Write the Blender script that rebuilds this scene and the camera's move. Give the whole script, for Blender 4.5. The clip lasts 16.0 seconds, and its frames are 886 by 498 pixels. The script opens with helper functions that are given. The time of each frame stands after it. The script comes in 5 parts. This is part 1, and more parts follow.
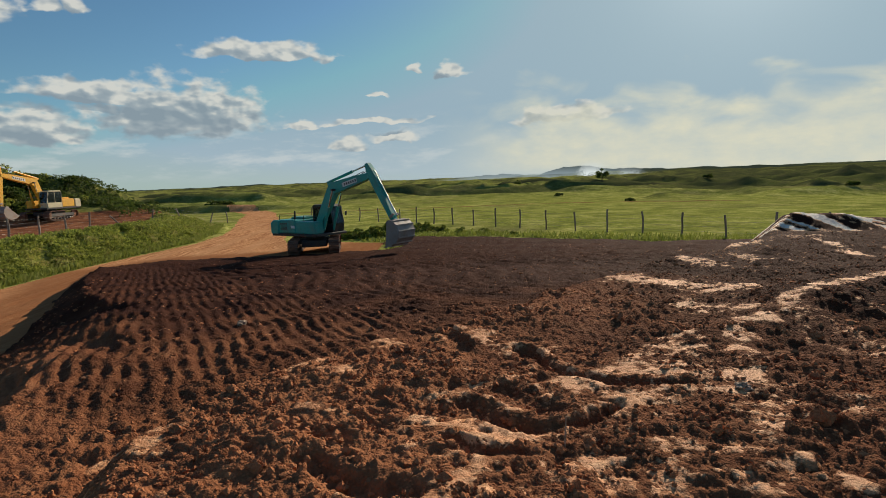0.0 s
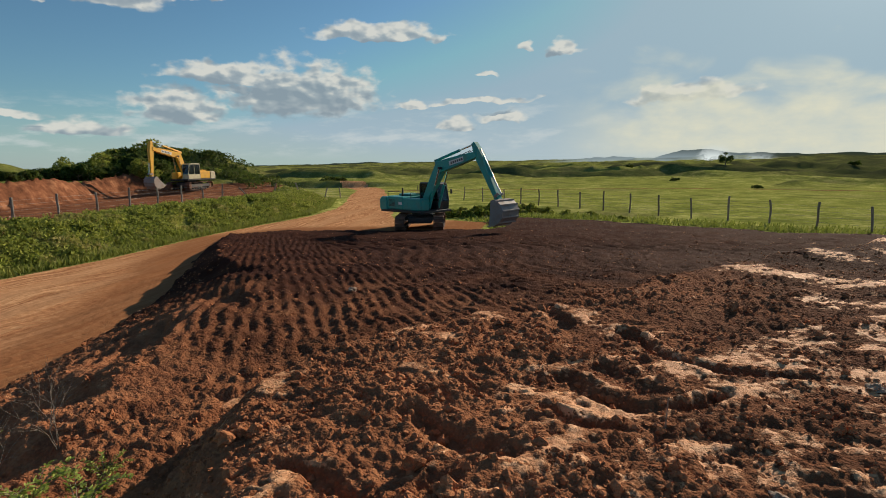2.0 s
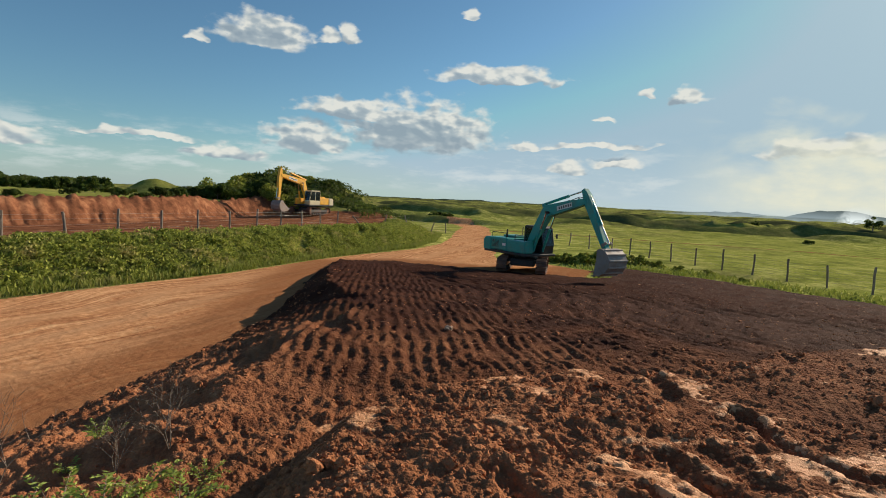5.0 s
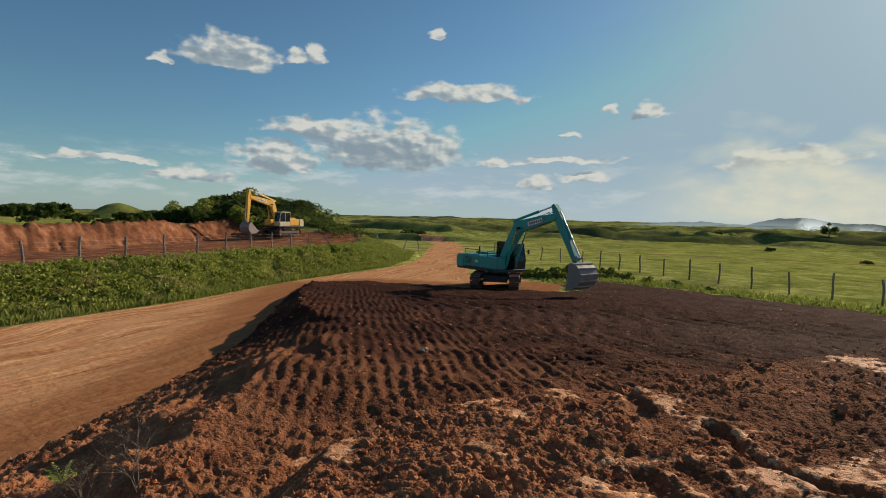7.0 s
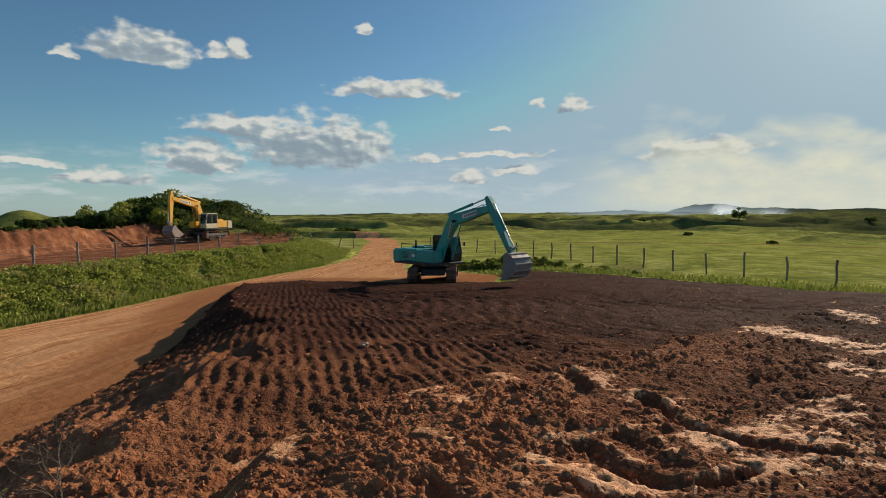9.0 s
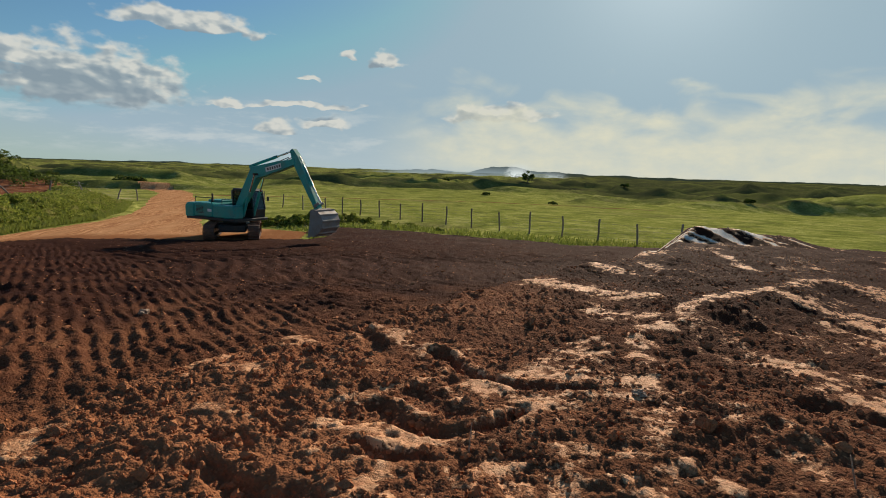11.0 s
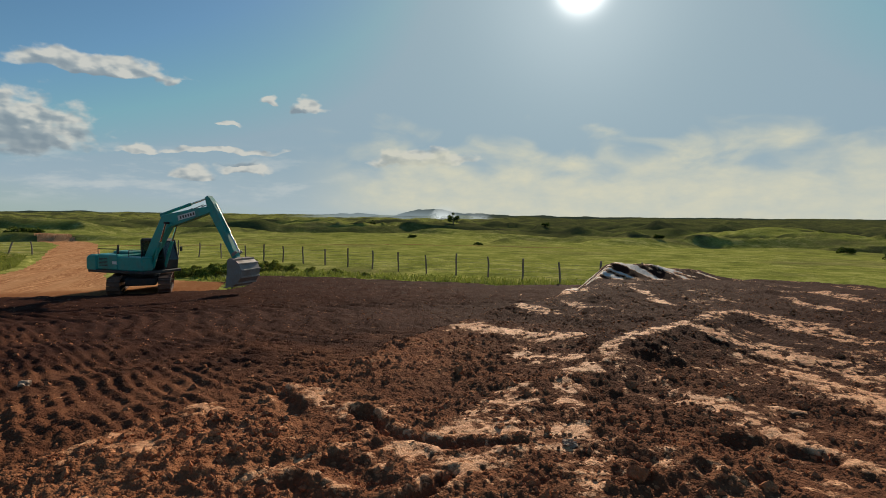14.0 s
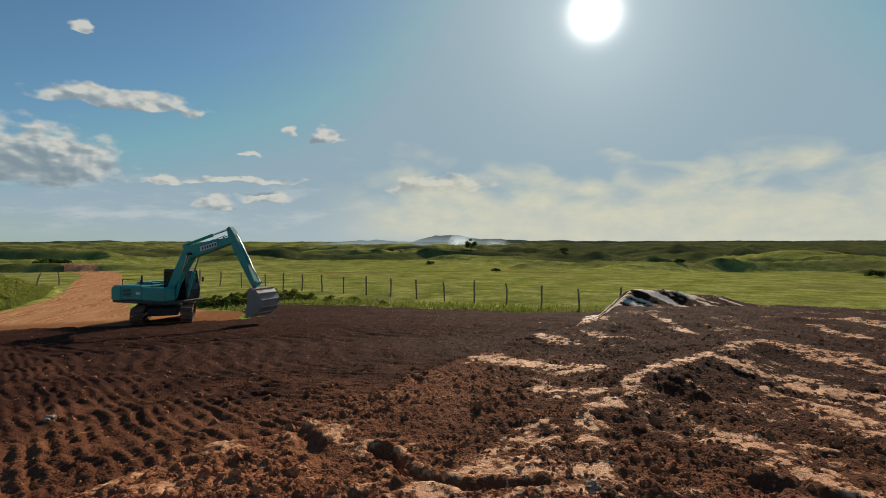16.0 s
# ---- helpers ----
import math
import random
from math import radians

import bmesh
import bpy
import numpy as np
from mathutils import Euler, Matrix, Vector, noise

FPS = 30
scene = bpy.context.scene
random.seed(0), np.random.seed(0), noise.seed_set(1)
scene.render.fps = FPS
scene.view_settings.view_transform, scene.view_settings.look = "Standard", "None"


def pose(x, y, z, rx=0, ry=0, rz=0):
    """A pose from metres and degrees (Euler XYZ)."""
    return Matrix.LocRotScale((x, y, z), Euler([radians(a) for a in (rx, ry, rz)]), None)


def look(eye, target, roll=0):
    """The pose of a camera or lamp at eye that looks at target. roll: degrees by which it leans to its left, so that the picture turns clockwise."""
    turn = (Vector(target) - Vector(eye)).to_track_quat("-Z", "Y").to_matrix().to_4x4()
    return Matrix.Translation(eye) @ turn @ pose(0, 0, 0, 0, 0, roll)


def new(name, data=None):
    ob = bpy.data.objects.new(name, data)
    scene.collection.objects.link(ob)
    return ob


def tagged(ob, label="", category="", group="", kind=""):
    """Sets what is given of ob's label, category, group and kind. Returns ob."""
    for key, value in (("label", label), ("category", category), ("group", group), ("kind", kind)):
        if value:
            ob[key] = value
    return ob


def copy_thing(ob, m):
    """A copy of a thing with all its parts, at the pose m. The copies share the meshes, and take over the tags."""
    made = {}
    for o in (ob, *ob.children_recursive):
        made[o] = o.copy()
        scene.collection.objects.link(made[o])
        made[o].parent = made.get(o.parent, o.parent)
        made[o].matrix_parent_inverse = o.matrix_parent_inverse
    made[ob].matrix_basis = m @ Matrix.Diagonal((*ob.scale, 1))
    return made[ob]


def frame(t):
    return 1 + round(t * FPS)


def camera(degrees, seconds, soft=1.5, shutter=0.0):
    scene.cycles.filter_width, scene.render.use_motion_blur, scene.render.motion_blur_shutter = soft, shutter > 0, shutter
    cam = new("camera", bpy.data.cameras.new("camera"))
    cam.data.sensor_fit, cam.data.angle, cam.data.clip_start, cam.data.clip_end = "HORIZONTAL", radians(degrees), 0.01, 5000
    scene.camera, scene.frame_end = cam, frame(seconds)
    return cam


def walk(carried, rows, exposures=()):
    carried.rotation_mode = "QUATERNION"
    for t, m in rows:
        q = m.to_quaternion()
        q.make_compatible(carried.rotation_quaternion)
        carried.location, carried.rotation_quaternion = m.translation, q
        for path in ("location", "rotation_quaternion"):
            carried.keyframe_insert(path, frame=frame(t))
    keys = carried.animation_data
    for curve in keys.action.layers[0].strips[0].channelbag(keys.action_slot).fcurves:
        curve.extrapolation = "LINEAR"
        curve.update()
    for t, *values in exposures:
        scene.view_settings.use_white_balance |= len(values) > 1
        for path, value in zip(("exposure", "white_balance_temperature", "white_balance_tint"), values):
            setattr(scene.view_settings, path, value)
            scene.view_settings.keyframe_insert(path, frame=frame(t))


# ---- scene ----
cam = camera(78.8, 16.0, soft=0.95)

PATH = [
    (0.0, -0.000, -0.000, 4.000, 82.56, 2.34, -0.01),
    (0.5, -0.001, -0.001, 4.001, 84.34, 1.71, 0.67),
    (1.0, -0.012, -0.037, 4.001, 83.77, 2.14, 3.43),
    (1.5, -0.022, -0.100, 3.986, 81.18, 2.47, 6.63),
    (2.0, -0.023, -0.134, 3.950, 80.87, 1.19, 11.06),
    (2.5, -0.016, -0.148, 3.982, 80.38, -0.23, 18.22),
    (3.0, -0.018, -0.157, 3.983, 79.83, -0.61, 24.94),
    (3.5, -0.030, -0.133, 3.978, 80.95, -1.44, 25.83),
    (4.0, -0.026, -0.131, 3.982, 82.46, -2.31, 24.97),
    (6.5, -0.057, -0.110, 4.111, 86.46, -1.48, 19.79),
    (7.0, -0.047, -0.118, 4.113, 86.70, -1.34, 19.32),
    (7.5, -0.057, -0.128, 4.087, 87.52, -0.96, 17.76),
    (8.0, -0.048, -0.137, 4.060, 88.20, 0.08, 16.71),
    (8.5, -0.056, -0.135, 4.050, 87.85, 0.71, 16.14),
    (9.0, -0.064, -0.124, 4.043, 86.29, 0.56, 12.41),
    (9.5, -0.044, -0.097, 4.042, 84.35, 0.08, 7.07),
    (10.0, -0.021, -0.084, 4.040, 82.86, -1.18, 1.33),
    (12.5, 0.184, 0.236, 4.116, 80.71, 0.98, -13.93),
    (13.0, 0.173, 0.242, 4.110, 80.33, 1.26, -14.94),
    (13.5, 0.182, 0.264, 4.104, 82.84, 0.29, -15.82),
    (14.0, 0.193, 0.258, 4.110, 86.49, -0.52, -15.17),
    (14.5, 0.193, 0.273, 4.165, 87.77, -0.67, -14.95),
    (15.0, 0.180, 0.271, 4.204, 88.24, -0.56, -14.79),
    (15.5, 0.194, 0.251, 4.206, 88.70, -0.16, -14.25),
    (16.0, 0.185, 0.231, 4.218, 89.23, 0.13, -13.31),
]
walk(cam, [(t, pose(x, y, z, rx, ry, rz)) for t, x, y, z, rx, ry, rz in PATH],
     [(0.0, 0.02), (1.5, 0.03), (2.0, 0.06), (2.5, 0.24), (3.0, 0.34), (3.5, 0.40), (4.2, 0.36), (6.3, 0.1), (8.0, -0.05), (9.5, 0.1), (12.5, -0.05), (16.0, -0.1)])

# ---- world, sun ----
SUN_AZ, SUN_EL = 29.0, 22.0          # clockwise from +y, above the horizon
SUN_DIR = Vector((math.sin(radians(SUN_AZ)) * math.cos(radians(SUN_EL)),
                  math.cos(radians(SUN_AZ)) * math.cos(radians(SUN_EL)), math.sin(radians(SUN_EL))))


class Nodes:
    """Short names for building a node tree."""

    def __init__(self, tree):
        self.tree = tree
        tree.nodes.clear()

    def add(self, kind, ins=None, **props):
        n = self.tree.nodes.new(kind)
        for k, val in props.items():
            setattr(n, k, val)
        for k, val in (ins or {}).items():
            self.put(n.inputs[k], val)
        return n

    def put(self, socket, val):
        if hasattr(val, "is_output"):
            self.tree.links.new(val, socket)
        else:
            socket.default_value = val

    def math(self, op, a, b=0.0, c=0.0, clamp=False):
        return self.add("ShaderNodeMath", {0: a, 1: b, 2: c}, operation=op, use_clamp=clamp).outputs[0]

    def vec(self, op, a, b=(0, 0, 0), out=0):
        return self.add("ShaderNodeVectorMath", {0: a, 1: b}, operation=op).outputs[out]

    def smooth(self, v, lo, hi, a=0.0, b=1.0):
        return self.add("ShaderNodeMapRange", {"Value": v, "From Min": lo, "From Max": hi, "To Min": a, "To Max": b},
                        interpolation_type="SMOOTHSTEP").outputs[0]

    def line(self, v, lo, hi, a=0.0, b=1.0):
        return self.add("ShaderNodeMapRange", {"Value": v, "From Min": lo, "From Max": hi, "To Min": a, "To Max": b}).outputs[0]

    def mix(self, f, a, b, blend="MIX"):
        n = self.add("ShaderNodeMix", data_type="RGBA", blend_type=blend)
        self.put(n.inputs[0], f), self.put(n.inputs[6], a), self.put(n.inputs[7], b)
        return n.outputs[2]

    def noise(self, co, scale, detail=4.0, rough=0.55, out=0, dist=0.0):
        return self.add("ShaderNodeTexNoise", {"Vector": co, "Scale": scale, "Detail": detail, "Roughness": rough,
                                               "Distortion": dist}).outputs[out]

    def ramp(self, f, stops):
        n = self.add("ShaderNodeValToRGB", {0: f})
        while len(n.color_ramp.elements) < len(stops):
            n.color_ramp.elements.new(0.5)
        for e, (p, col) in zip(n.color_ramp.elements, stops):
            e.position, e.color = p, (*col, 1)
        return n.outputs[0]


# clouds: azimuth and elevation of the base's middle, half width, height (degrees)
CLOUDS = [(-41, 14.6, 4.6, 2.5), (-46.6, 13.6, 1.0, 0.9), (-34.9, 15.1, 1.5, 0.9), (-32.6, 15.3, 1.5, 1.6),
          (-17.2, 12.4, 7.2, 1.5), (-2.5, 10.9, 1.4, 0.6), (1.1, 10.3, 1.5, 1.4), (-6.5, 8.5, 1.1, 0.4),
          (-25.2, 6.2, 8.8, 4.3), (-32.0, 8.3, 6.5, 1.6), (-36.6, 5.0, 4.4, 2.6), (-7.0, 6.1, 6.0, 0.55),
          (-4.6, 4.4, 3.0, 1.1), (-14.0, 5.9, 2.2, 0.7), (-9.5, 3.6, 2.2, 1.1), (12.5, 5.6, 5.5, 1.5),
          (-52, 4.6, 6.0, 0.6), (-62, 3.2, 4.0, 1.2), (-20.3, 18.3, 1.1, 0.7), (-44, 3.4, 4.0, 1.2)]


def build_world():
    world = bpy.data.worlds.new("sky")
    scene.world = world
    world.use_nodes = True
    n = Nodes(world.node_tree)
    way = n.add("ShaderNodeTexCoord").outputs["Generated"]
    sep = n.add("ShaderNodeSeparateXYZ", {0: way}).outputs
    sky = n.add("ShaderNodeTexSky", sky_type="NISHITA", sun_disc=False, sun_elevation=radians(SUN_EL),
                sun_rotation=radians(SUN_AZ), altitude=200.0, air_density=1.0, dust_density=0.4, ozone_density=1.6).outputs[0]
    deg = 180 / math.pi
    az = n.math("MULTIPLY", n.math("ARCTAN2", sep[0], sep[1]), deg)
    el = n.math("MULTIPLY", n.math("ARCSINE", sep[2]), deg)
    flat = n.add("ShaderNodeCombineXYZ", {0: az, 1: n.math("MULTIPLY", el, 1.7), 2: 0.0}).outputs[0]
    # billows push the outline about
    push = n.vec("SUBTRACT", n.noise(flat, 0.36, 3, 0.45, out=1), (0.5, 0.5, 0.5))
    push = n.vec("MULTIPLY", push, (3.4, 2.2, 0.0))
    p = n.vec("ADD", n.add("ShaderNodeCombineXYZ", {0: az, 1: el, 2: 0.0}).outputs[0], push)

    def heaps(at):
        env = None
        for a, e, w, h in CLOUDS:
            q = n.vec("SUBTRACT", at, (a, e, 0))
            q = n.vec("MAXIMUM", q, n.vec("MULTIPLY", q, (1, -3.0, 1)))
            d = n.vec("LENGTH", n.vec("MULTIPLY", q, (1 / w, 1 / h, 0)), out=1)
            env = d if env is None else n.math("MINIMUM", env, d)
        return n.math("SUBTRACT", 1.0, env)
    env = heaps(p)
    above = heaps(n.vec("ADD", p, (0.55, 0.95, 0)))
    fine = n.noise(flat, 0.62, 4, 0.46)
    body = n.math("ADD", env, n.math("MULTIPLY", n.math("SUBTRACT", fine, 0.5), 1.1))
    dens = n.math("MULTIPLY", n.smooth(body, -0.08, 0.34), 0.93)
    # low broken band towards the horizon
    long = n.add("ShaderNodeCombineXYZ", {0: n.math("MULTIPLY", az, 0.16), 1: n.math("MULTIPLY", el, 0.62), 2: 3.0}).outputs[0]
    band = n.noise(long, 1.0, 6, 0.6)
    band = n.math("MULTIPLY", n.smooth(band, 0.47, 0.68), n.math("MULTIPLY", n.smooth(el, 0.3, 2.2), n.smooth(el, 7.5, 4.0)))
    band = n.math("MULTIPLY", band, n.smooth(az, 14, -6))
    # light side of the billows
    shift = n.vec("ADD", flat, (0.35, 0.75, 0))
    side = n.math("SUBTRACT", n.noise(flat, 0.5, 2.0, 0.45), n.noise(shift, 0.5, 2.0, 0.45))
    thick = n.smooth(n.math("ADD", above, n.math("MULTIPLY", n.math("SUBTRACT", fine, 0.5), 1.1)), -0.05, 0.55)
    lit = n.math("ADD", n.math("MULTIPLY", side, 2.4), n.math("SUBTRACT", 0.95, n.math("MULTIPLY", thick, 0.80)), clamp=True)
    white = n.ramp(lit, [(0.0, (0.24, 0.30, 0.345)), (0.5, (0.34, 0.395, 0.42)), (1.0, (0.64, 0.64, 0.585))])
    # smoke drifting along the horizon towards the sun
    smoke_n = n.noise(n.vec("MULTIPLY", flat, (0.15, 0.19, 0)), 1.0, 4, 0.5, dist=0.4)
    top = n.math("ADD", 1.2, n.math("MULTIPLY", smoke_n, 14.0))
    smoke = n.smooth(n.math("SUBTRACT", top, el), -0.6, 4.6)
    smoke = n.math("MULTIPLY", smoke, n.math("MULTIPLY", n.smooth(az, -1, 11), n.smooth(az, 88, 50)))
    smoke = n.math("MULTIPLY", smoke, n.line(n.noise(n.vec("MULTIPLY", flat, (0.3, 0.35, 0)), 1.0, 5, 0.6), 0.3, 0.7, 0.5, 1.0))
    haze = n.math("MULTIPLY", n.smooth(el, 7.0, -0.5), n.line(az, -60, 10, 0.42, 0.70))
    # the glare round the sun
    near_sun = n.math("MAXIMUM", n.vec("DOT_PRODUCT", way, tuple(SUN_DIR), out=1), 0.0)
    disc = n.math("POWER", near_sun, 2100.0)
    halo = n.math("POWER", near_sun, 90.0)
    wide = n.math("POWER", near_sun, 14.0)
    base = n.mix(1.0, sky, (0.052, 0.073, 0.080, 1), "MULTIPLY")
    base = n.vec("MINIMUM", base, (0.30, 0.42, 0.50))
    base = n.mix(n.math("MULTIPLY", wide, 0.5), base, (0.40, 0.51, 0.545, 1))
    base = n.mix(haze, base, n.mix(n.line(az, -55, 15), (0.39, 0.475, 0.56, 1), (0.48, 0.555, 0.55, 1)))
    base = n.mix(n.math("MULTIPLY", band, 0.6), base, (0.58, 0.62, 0.61, 1))
    base = n.mix(dens, base, white)
    base = n.mix(smoke, base, (0.67, 0.66, 0.52, 1))
    glow = n.math("ADD", n.math("MULTIPLY", disc, 3.0), n.math("MULTIPLY", halo, 0.18))
    col = n.mix(1.0, base, n.mix(1.0, (1, 0.98, 0.93, 1), n.add("ShaderNodeCombineColor", {0: glow, 1: glow, 2: glow}).outputs[0],
                                 "MULTIPLY"), "ADD")
    bg = n.add("ShaderNodeBackground", {"Color": col, "Strength": 1.0})
    out = n.add("ShaderNodeOutputWorld")
    n.tree.links.new(bg.outputs[0], out.inputs[0])
    world.cycles.sampling_method = "MANUAL"
    world.cycles.sample_map_resolution = 512


build_world()
sun = new("sun", bpy.data.lights.new("sun", "SUN"))
sun.data.energy, sun.data.angle, sun.data.color = 5.0, radians(0.53), (1.0, 0.84, 0.64)
sun.matrix_world = look(SUN_DIR * 100, (0, 0, 0))

# ---- materials ----


def material(name, rough=0.8, metal=0.0):
    m = bpy.data.materials.new(name)
    m.use_nodes = True
    n = Nodes(m.node_tree)
    b = n.add("ShaderNodeBsdfPrincipled", {"Roughness": rough, "Metallic": metal})
    out = n.add("ShaderNodeOutputMaterial")
    n.tree.links.new(b.outputs[0], out.inputs[0])
    return m, n, b


def place(n):
    return n.add("ShaderNodeNewGeometry").outputs["Position"]


def attr(n, name):
    return n.add("ShaderNodeAttribute", attribute_name=name).outputs["Fac"]


def relief(n, b, height, strength, distance):
    bump = n.add("ShaderNodeBump", {"Strength": strength, "Distance": distance, "Height": height})
    n.tree.links.new(bump.outputs[0], b.inputs["Normal"])


def soil_nodes(n, b):
    co = place(n)
    big, mid, fine = n.noise(co, 0.45, 4), n.noise(co, 3.2, 5), n.noise(co, 26, 5, 0.65)
    base = n.ramp(n.math("ADD", n.math("MULTIPLY", mid, 0.6), n.math("MULTIPLY", fine, 0.4)),
                  [(0.3, (0.17, 0.064, 0.034)), (0.5, (0.37, 0.146, 0.068)), (0.68, (0.58, 0.265, 0.125))])
    dry = n.mix(n.smooth(big, 0.42, 0.68, 0.0, 0.55), base, (0.45, 0.19, 0.088, 1))
    # dark tone for damp soil and for the shade between backlit clods
    damp_shade = n.mix(n.math("MULTIPLY", attr(n, "damp_shade"), 0.9), dry, (0.050, 0.0185, 0.0115, 1))
    turned = n.add("ShaderNodeMapping", {"Vector": co, "Rotation": (0, 0, radians(-32)), "Scale": (3.0, 15.0, 8.0)}).outputs[0]
    streak = n.math("ADD", n.math("MULTIPLY", n.noise(turned, 1.0, 6, 0.68), 0.6), n.math("MULTIPLY", n.noise(co, 16, 6, 0.65), 0.4))
    # smeared clay; its light tones include painted sun glints
    clay = n.ramp(streak, [(0.34, (0.30, 0.115, 0.055)), (0.46, (0.68, 0.31, 0.14)), (0.62, (0.86, 0.48, 0.25))])
    # on the tip heap the clay goes near white, a painted sky reflection
    clay = n.mix(n.smooth(attr(n, "lit_smear"), 1.0, 1.25, 0.0, 0.9), clay, (0.82, 0.75, 0.66, 1))
    sm = attr(n, "lit_smear")
    warped = n.vec("ADD", n.vec("MULTIPLY", co, (1.0, 0.62, 1.0)), n.vec("MULTIPLY", n.noise(co, 7, 5, out=1), (0.55, 0.55, 0.55)))
    slab = n.add("ShaderNodeTexVoronoi", {"Vector": warped, "Scale": 6.5})
    crack = n.add("ShaderNodeTexVoronoi", {"Vector": warped, "Scale": 6.5}, feature="DISTANCE_TO_EDGE").outputs["Distance"]
    lone = n.add("ShaderNodeSeparateColor", {0: slab.outputs["Color"]}).outputs[0]
    sm = n.math("ADD", sm, n.math("MULTIPLY", n.math("SUBTRACT", lone, 0.55), 0.7))
    cover = n.smooth(n.math("ADD", sm, n.math("MULTIPLY", n.math("SUBTRACT", n.noise(co, 5.5, 6, 0.68), 0.5), 2.1)), 0.40, 0.80)
    cover = n.math("MULTIPLY", cover, n.smooth(crack, 0.0, 0.10, 0.72, 1.0))
    n.put(b.inputs["Base Color"], n.mix(cover, damp_shade, clay))
    n.put(b.inputs["Roughness"], n.line(cover, 0, 1, 0.95, 0.7))
    n.put(b.inputs["Specular IOR Level"], n.line(cover, 0, 1, 0.04, 0.16))
    crumb = n.add("ShaderNodeTexVoronoi", {"Vector": n.vec("ADD", co, n.vec("MULTIPLY", n.noise(co, 20, 3, out=1), (0.04, 0.04, 0.04))), "Scale": 24.0}).outputs["Distance"]
    grit = n.add("ShaderNodeTexVoronoi", {"Vector": co, "Scale": 55.0}).outputs["Distance"]
    lumps = n.math("MULTIPLY", n.math("ADD", n.math("MULTIPLY", crumb, -0.9), n.math("MULTIPLY", grit, -0.4)), n.line(cover, 0, 1, 1.0, 0.1))
    relief(n, b, n.math("ADD", n.math("ADD", lumps, n.noise(co, 14, 6, 0.7)), n.math("ADD", n.math("MULTIPLY", n.noise(co, 60, 4, 0.6), 0.4), n.math("ADD", n.math("MULTIPLY", cover, 0.4), n.math("MULTIPLY", streak, 0.5)))), 0.7, 0.03)


SOIL, n_, b_ = material("loose_red_soil")
soil_nodes(n_, b_)

ROAD, n_, b_ = material("packed_laterite_road")
co_ = place(n_)
trk_ = attr(n_, "track")
str_ = n_.noise(n_.vec("MULTIPLY", n_.vec("ADD", co_, n_.vec("MULTIPLY", n_.noise(co_, 0.12, 2, out=1), (5, 0, 0))), (3.2, 0.16, 1)), 1.6, 6, 0.62)
col_ = n_.ramp(n_.math("ADD", n_.math("MULTIPLY", str_, 0.7), n_.math("MULTIPLY", n_.noise(co_, 5, 5), 0.3)),
               [(0.36, (0.31, 0.13, 0.06)), (0.5, (0.54, 0.26, 0.12)), (0.63, (0.76, 0.44, 0.225))])
col_ = n_.mix(n_.math("MULTIPLY", trk_, 0.6), col_, (0.58, 0.31, 0.155, 1))
mud_ = n_.smooth(n_.math("ADD", attr(n_, "mud"), n_.math("MULTIPLY", n_.math("SUBTRACT", str_, 0.5), 1.6)), 0.3, 0.8, 0.0, 0.75)
n_.put(b_.inputs["Base Color"], n_.mix(mud_, col_, (0.26, 0.105, 0.045, 1)))
n_.put(b_.inputs["Roughness"], 0.95)
n_.put(b_.inputs["Specular IOR Level"], 0.0)
relief(n_, b_, n_.math("ADD", n_.noise(co_, 9, 6, 0.7), str_), 0.6, 0.04)

GROUND, n_, b_ = material("grass_and_bare_earth")
co_ = place(n_)
a_, c_, f_ = n_.noise(co_, 0.012, 5), n_.noise(co_, 0.32, 6, 0.7), n_.noise(co_, 2.0, 6, 0.75)
g_ = n_.ramp(n_.math("ADD", n_.math("MULTIPLY", c_, 0.55), n_.math("MULTIPLY", f_, 0.45)),
             [(0.38, (0.125, 0.155, 0.032)), (0.5, (0.295, 0.315, 0.070)), (0.60, (0.54, 0.50, 0.17))])
g_ = n_.mix(n_.smooth(a_, 0.42, 0.62, 0.0, 0.6), g_, (0.27, 0.285, 0.062, 1))
g_ = n_.mix(n_.smooth(n_.noise(co_, 0.035, 5, 0.6), 0.52, 0.66, 0.0, 0.6), g_, (0.20, 0.17, 0.080, 1))
g_ = n_.mix(n_.smooth(n_.noise(co_, 0.2, 6, 0.7), 0.50, 0.62, 0.0, 0.6), g_, (0.115, 0.135, 0.036, 1))
d_ = n_.ramp(n_.math("ADD", n_.math("MULTIPLY", n_.noise(co_, 0.9, 5), 0.6), n_.math("MULTIPLY", f_, 0.4)),
             [(0.34, (0.075, 0.036, 0.022)), (0.5, (0.21, 0.086, 0.046)), (0.66, (0.42, 0.20, 0.105))])
dirt_ = n_.smooth(n_.math("ADD", attr(n_, "dirt"), n_.math("MULTIPLY", n_.math("SUBTRACT", f_, 0.5), 0.7)), 0.35, 0.65)
up_ = n_.add("ShaderNodeSeparateXYZ", {0: n_.add("ShaderNodeNewGeometry").outputs["Normal"]}).outputs[2]
brush_shade_ = n_.math("MULTIPLY", attr(n_, "brush_shade"), n_.smooth(n_.noise(co_, 0.02, 6, 0.65), 0.34, 0.58, 0.7, 1.0))
# steep slopes are coloured darker too, as painted shade
brush_shade_ = n_.math("MAXIMUM", brush_shade_, n_.math("MULTIPLY", n_.smooth(up_, 0.93, 0.82), 0.8))
g_ = n_.mix(n_.math("MULTIPLY", brush_shade_, 0.88), g_, (0.040, 0.047, 0.028, 1))
# far hills: wooded grey-green with the distance haze mixed into the colour
n_.put(b_.inputs["Base Color"], n_.mix(attr(n_, "wood_haze"), n_.mix(dirt_, g_, d_), (0.045, 0.062, 0.045, 1)))
n_.put(b_.inputs["Roughness"], 0.95)
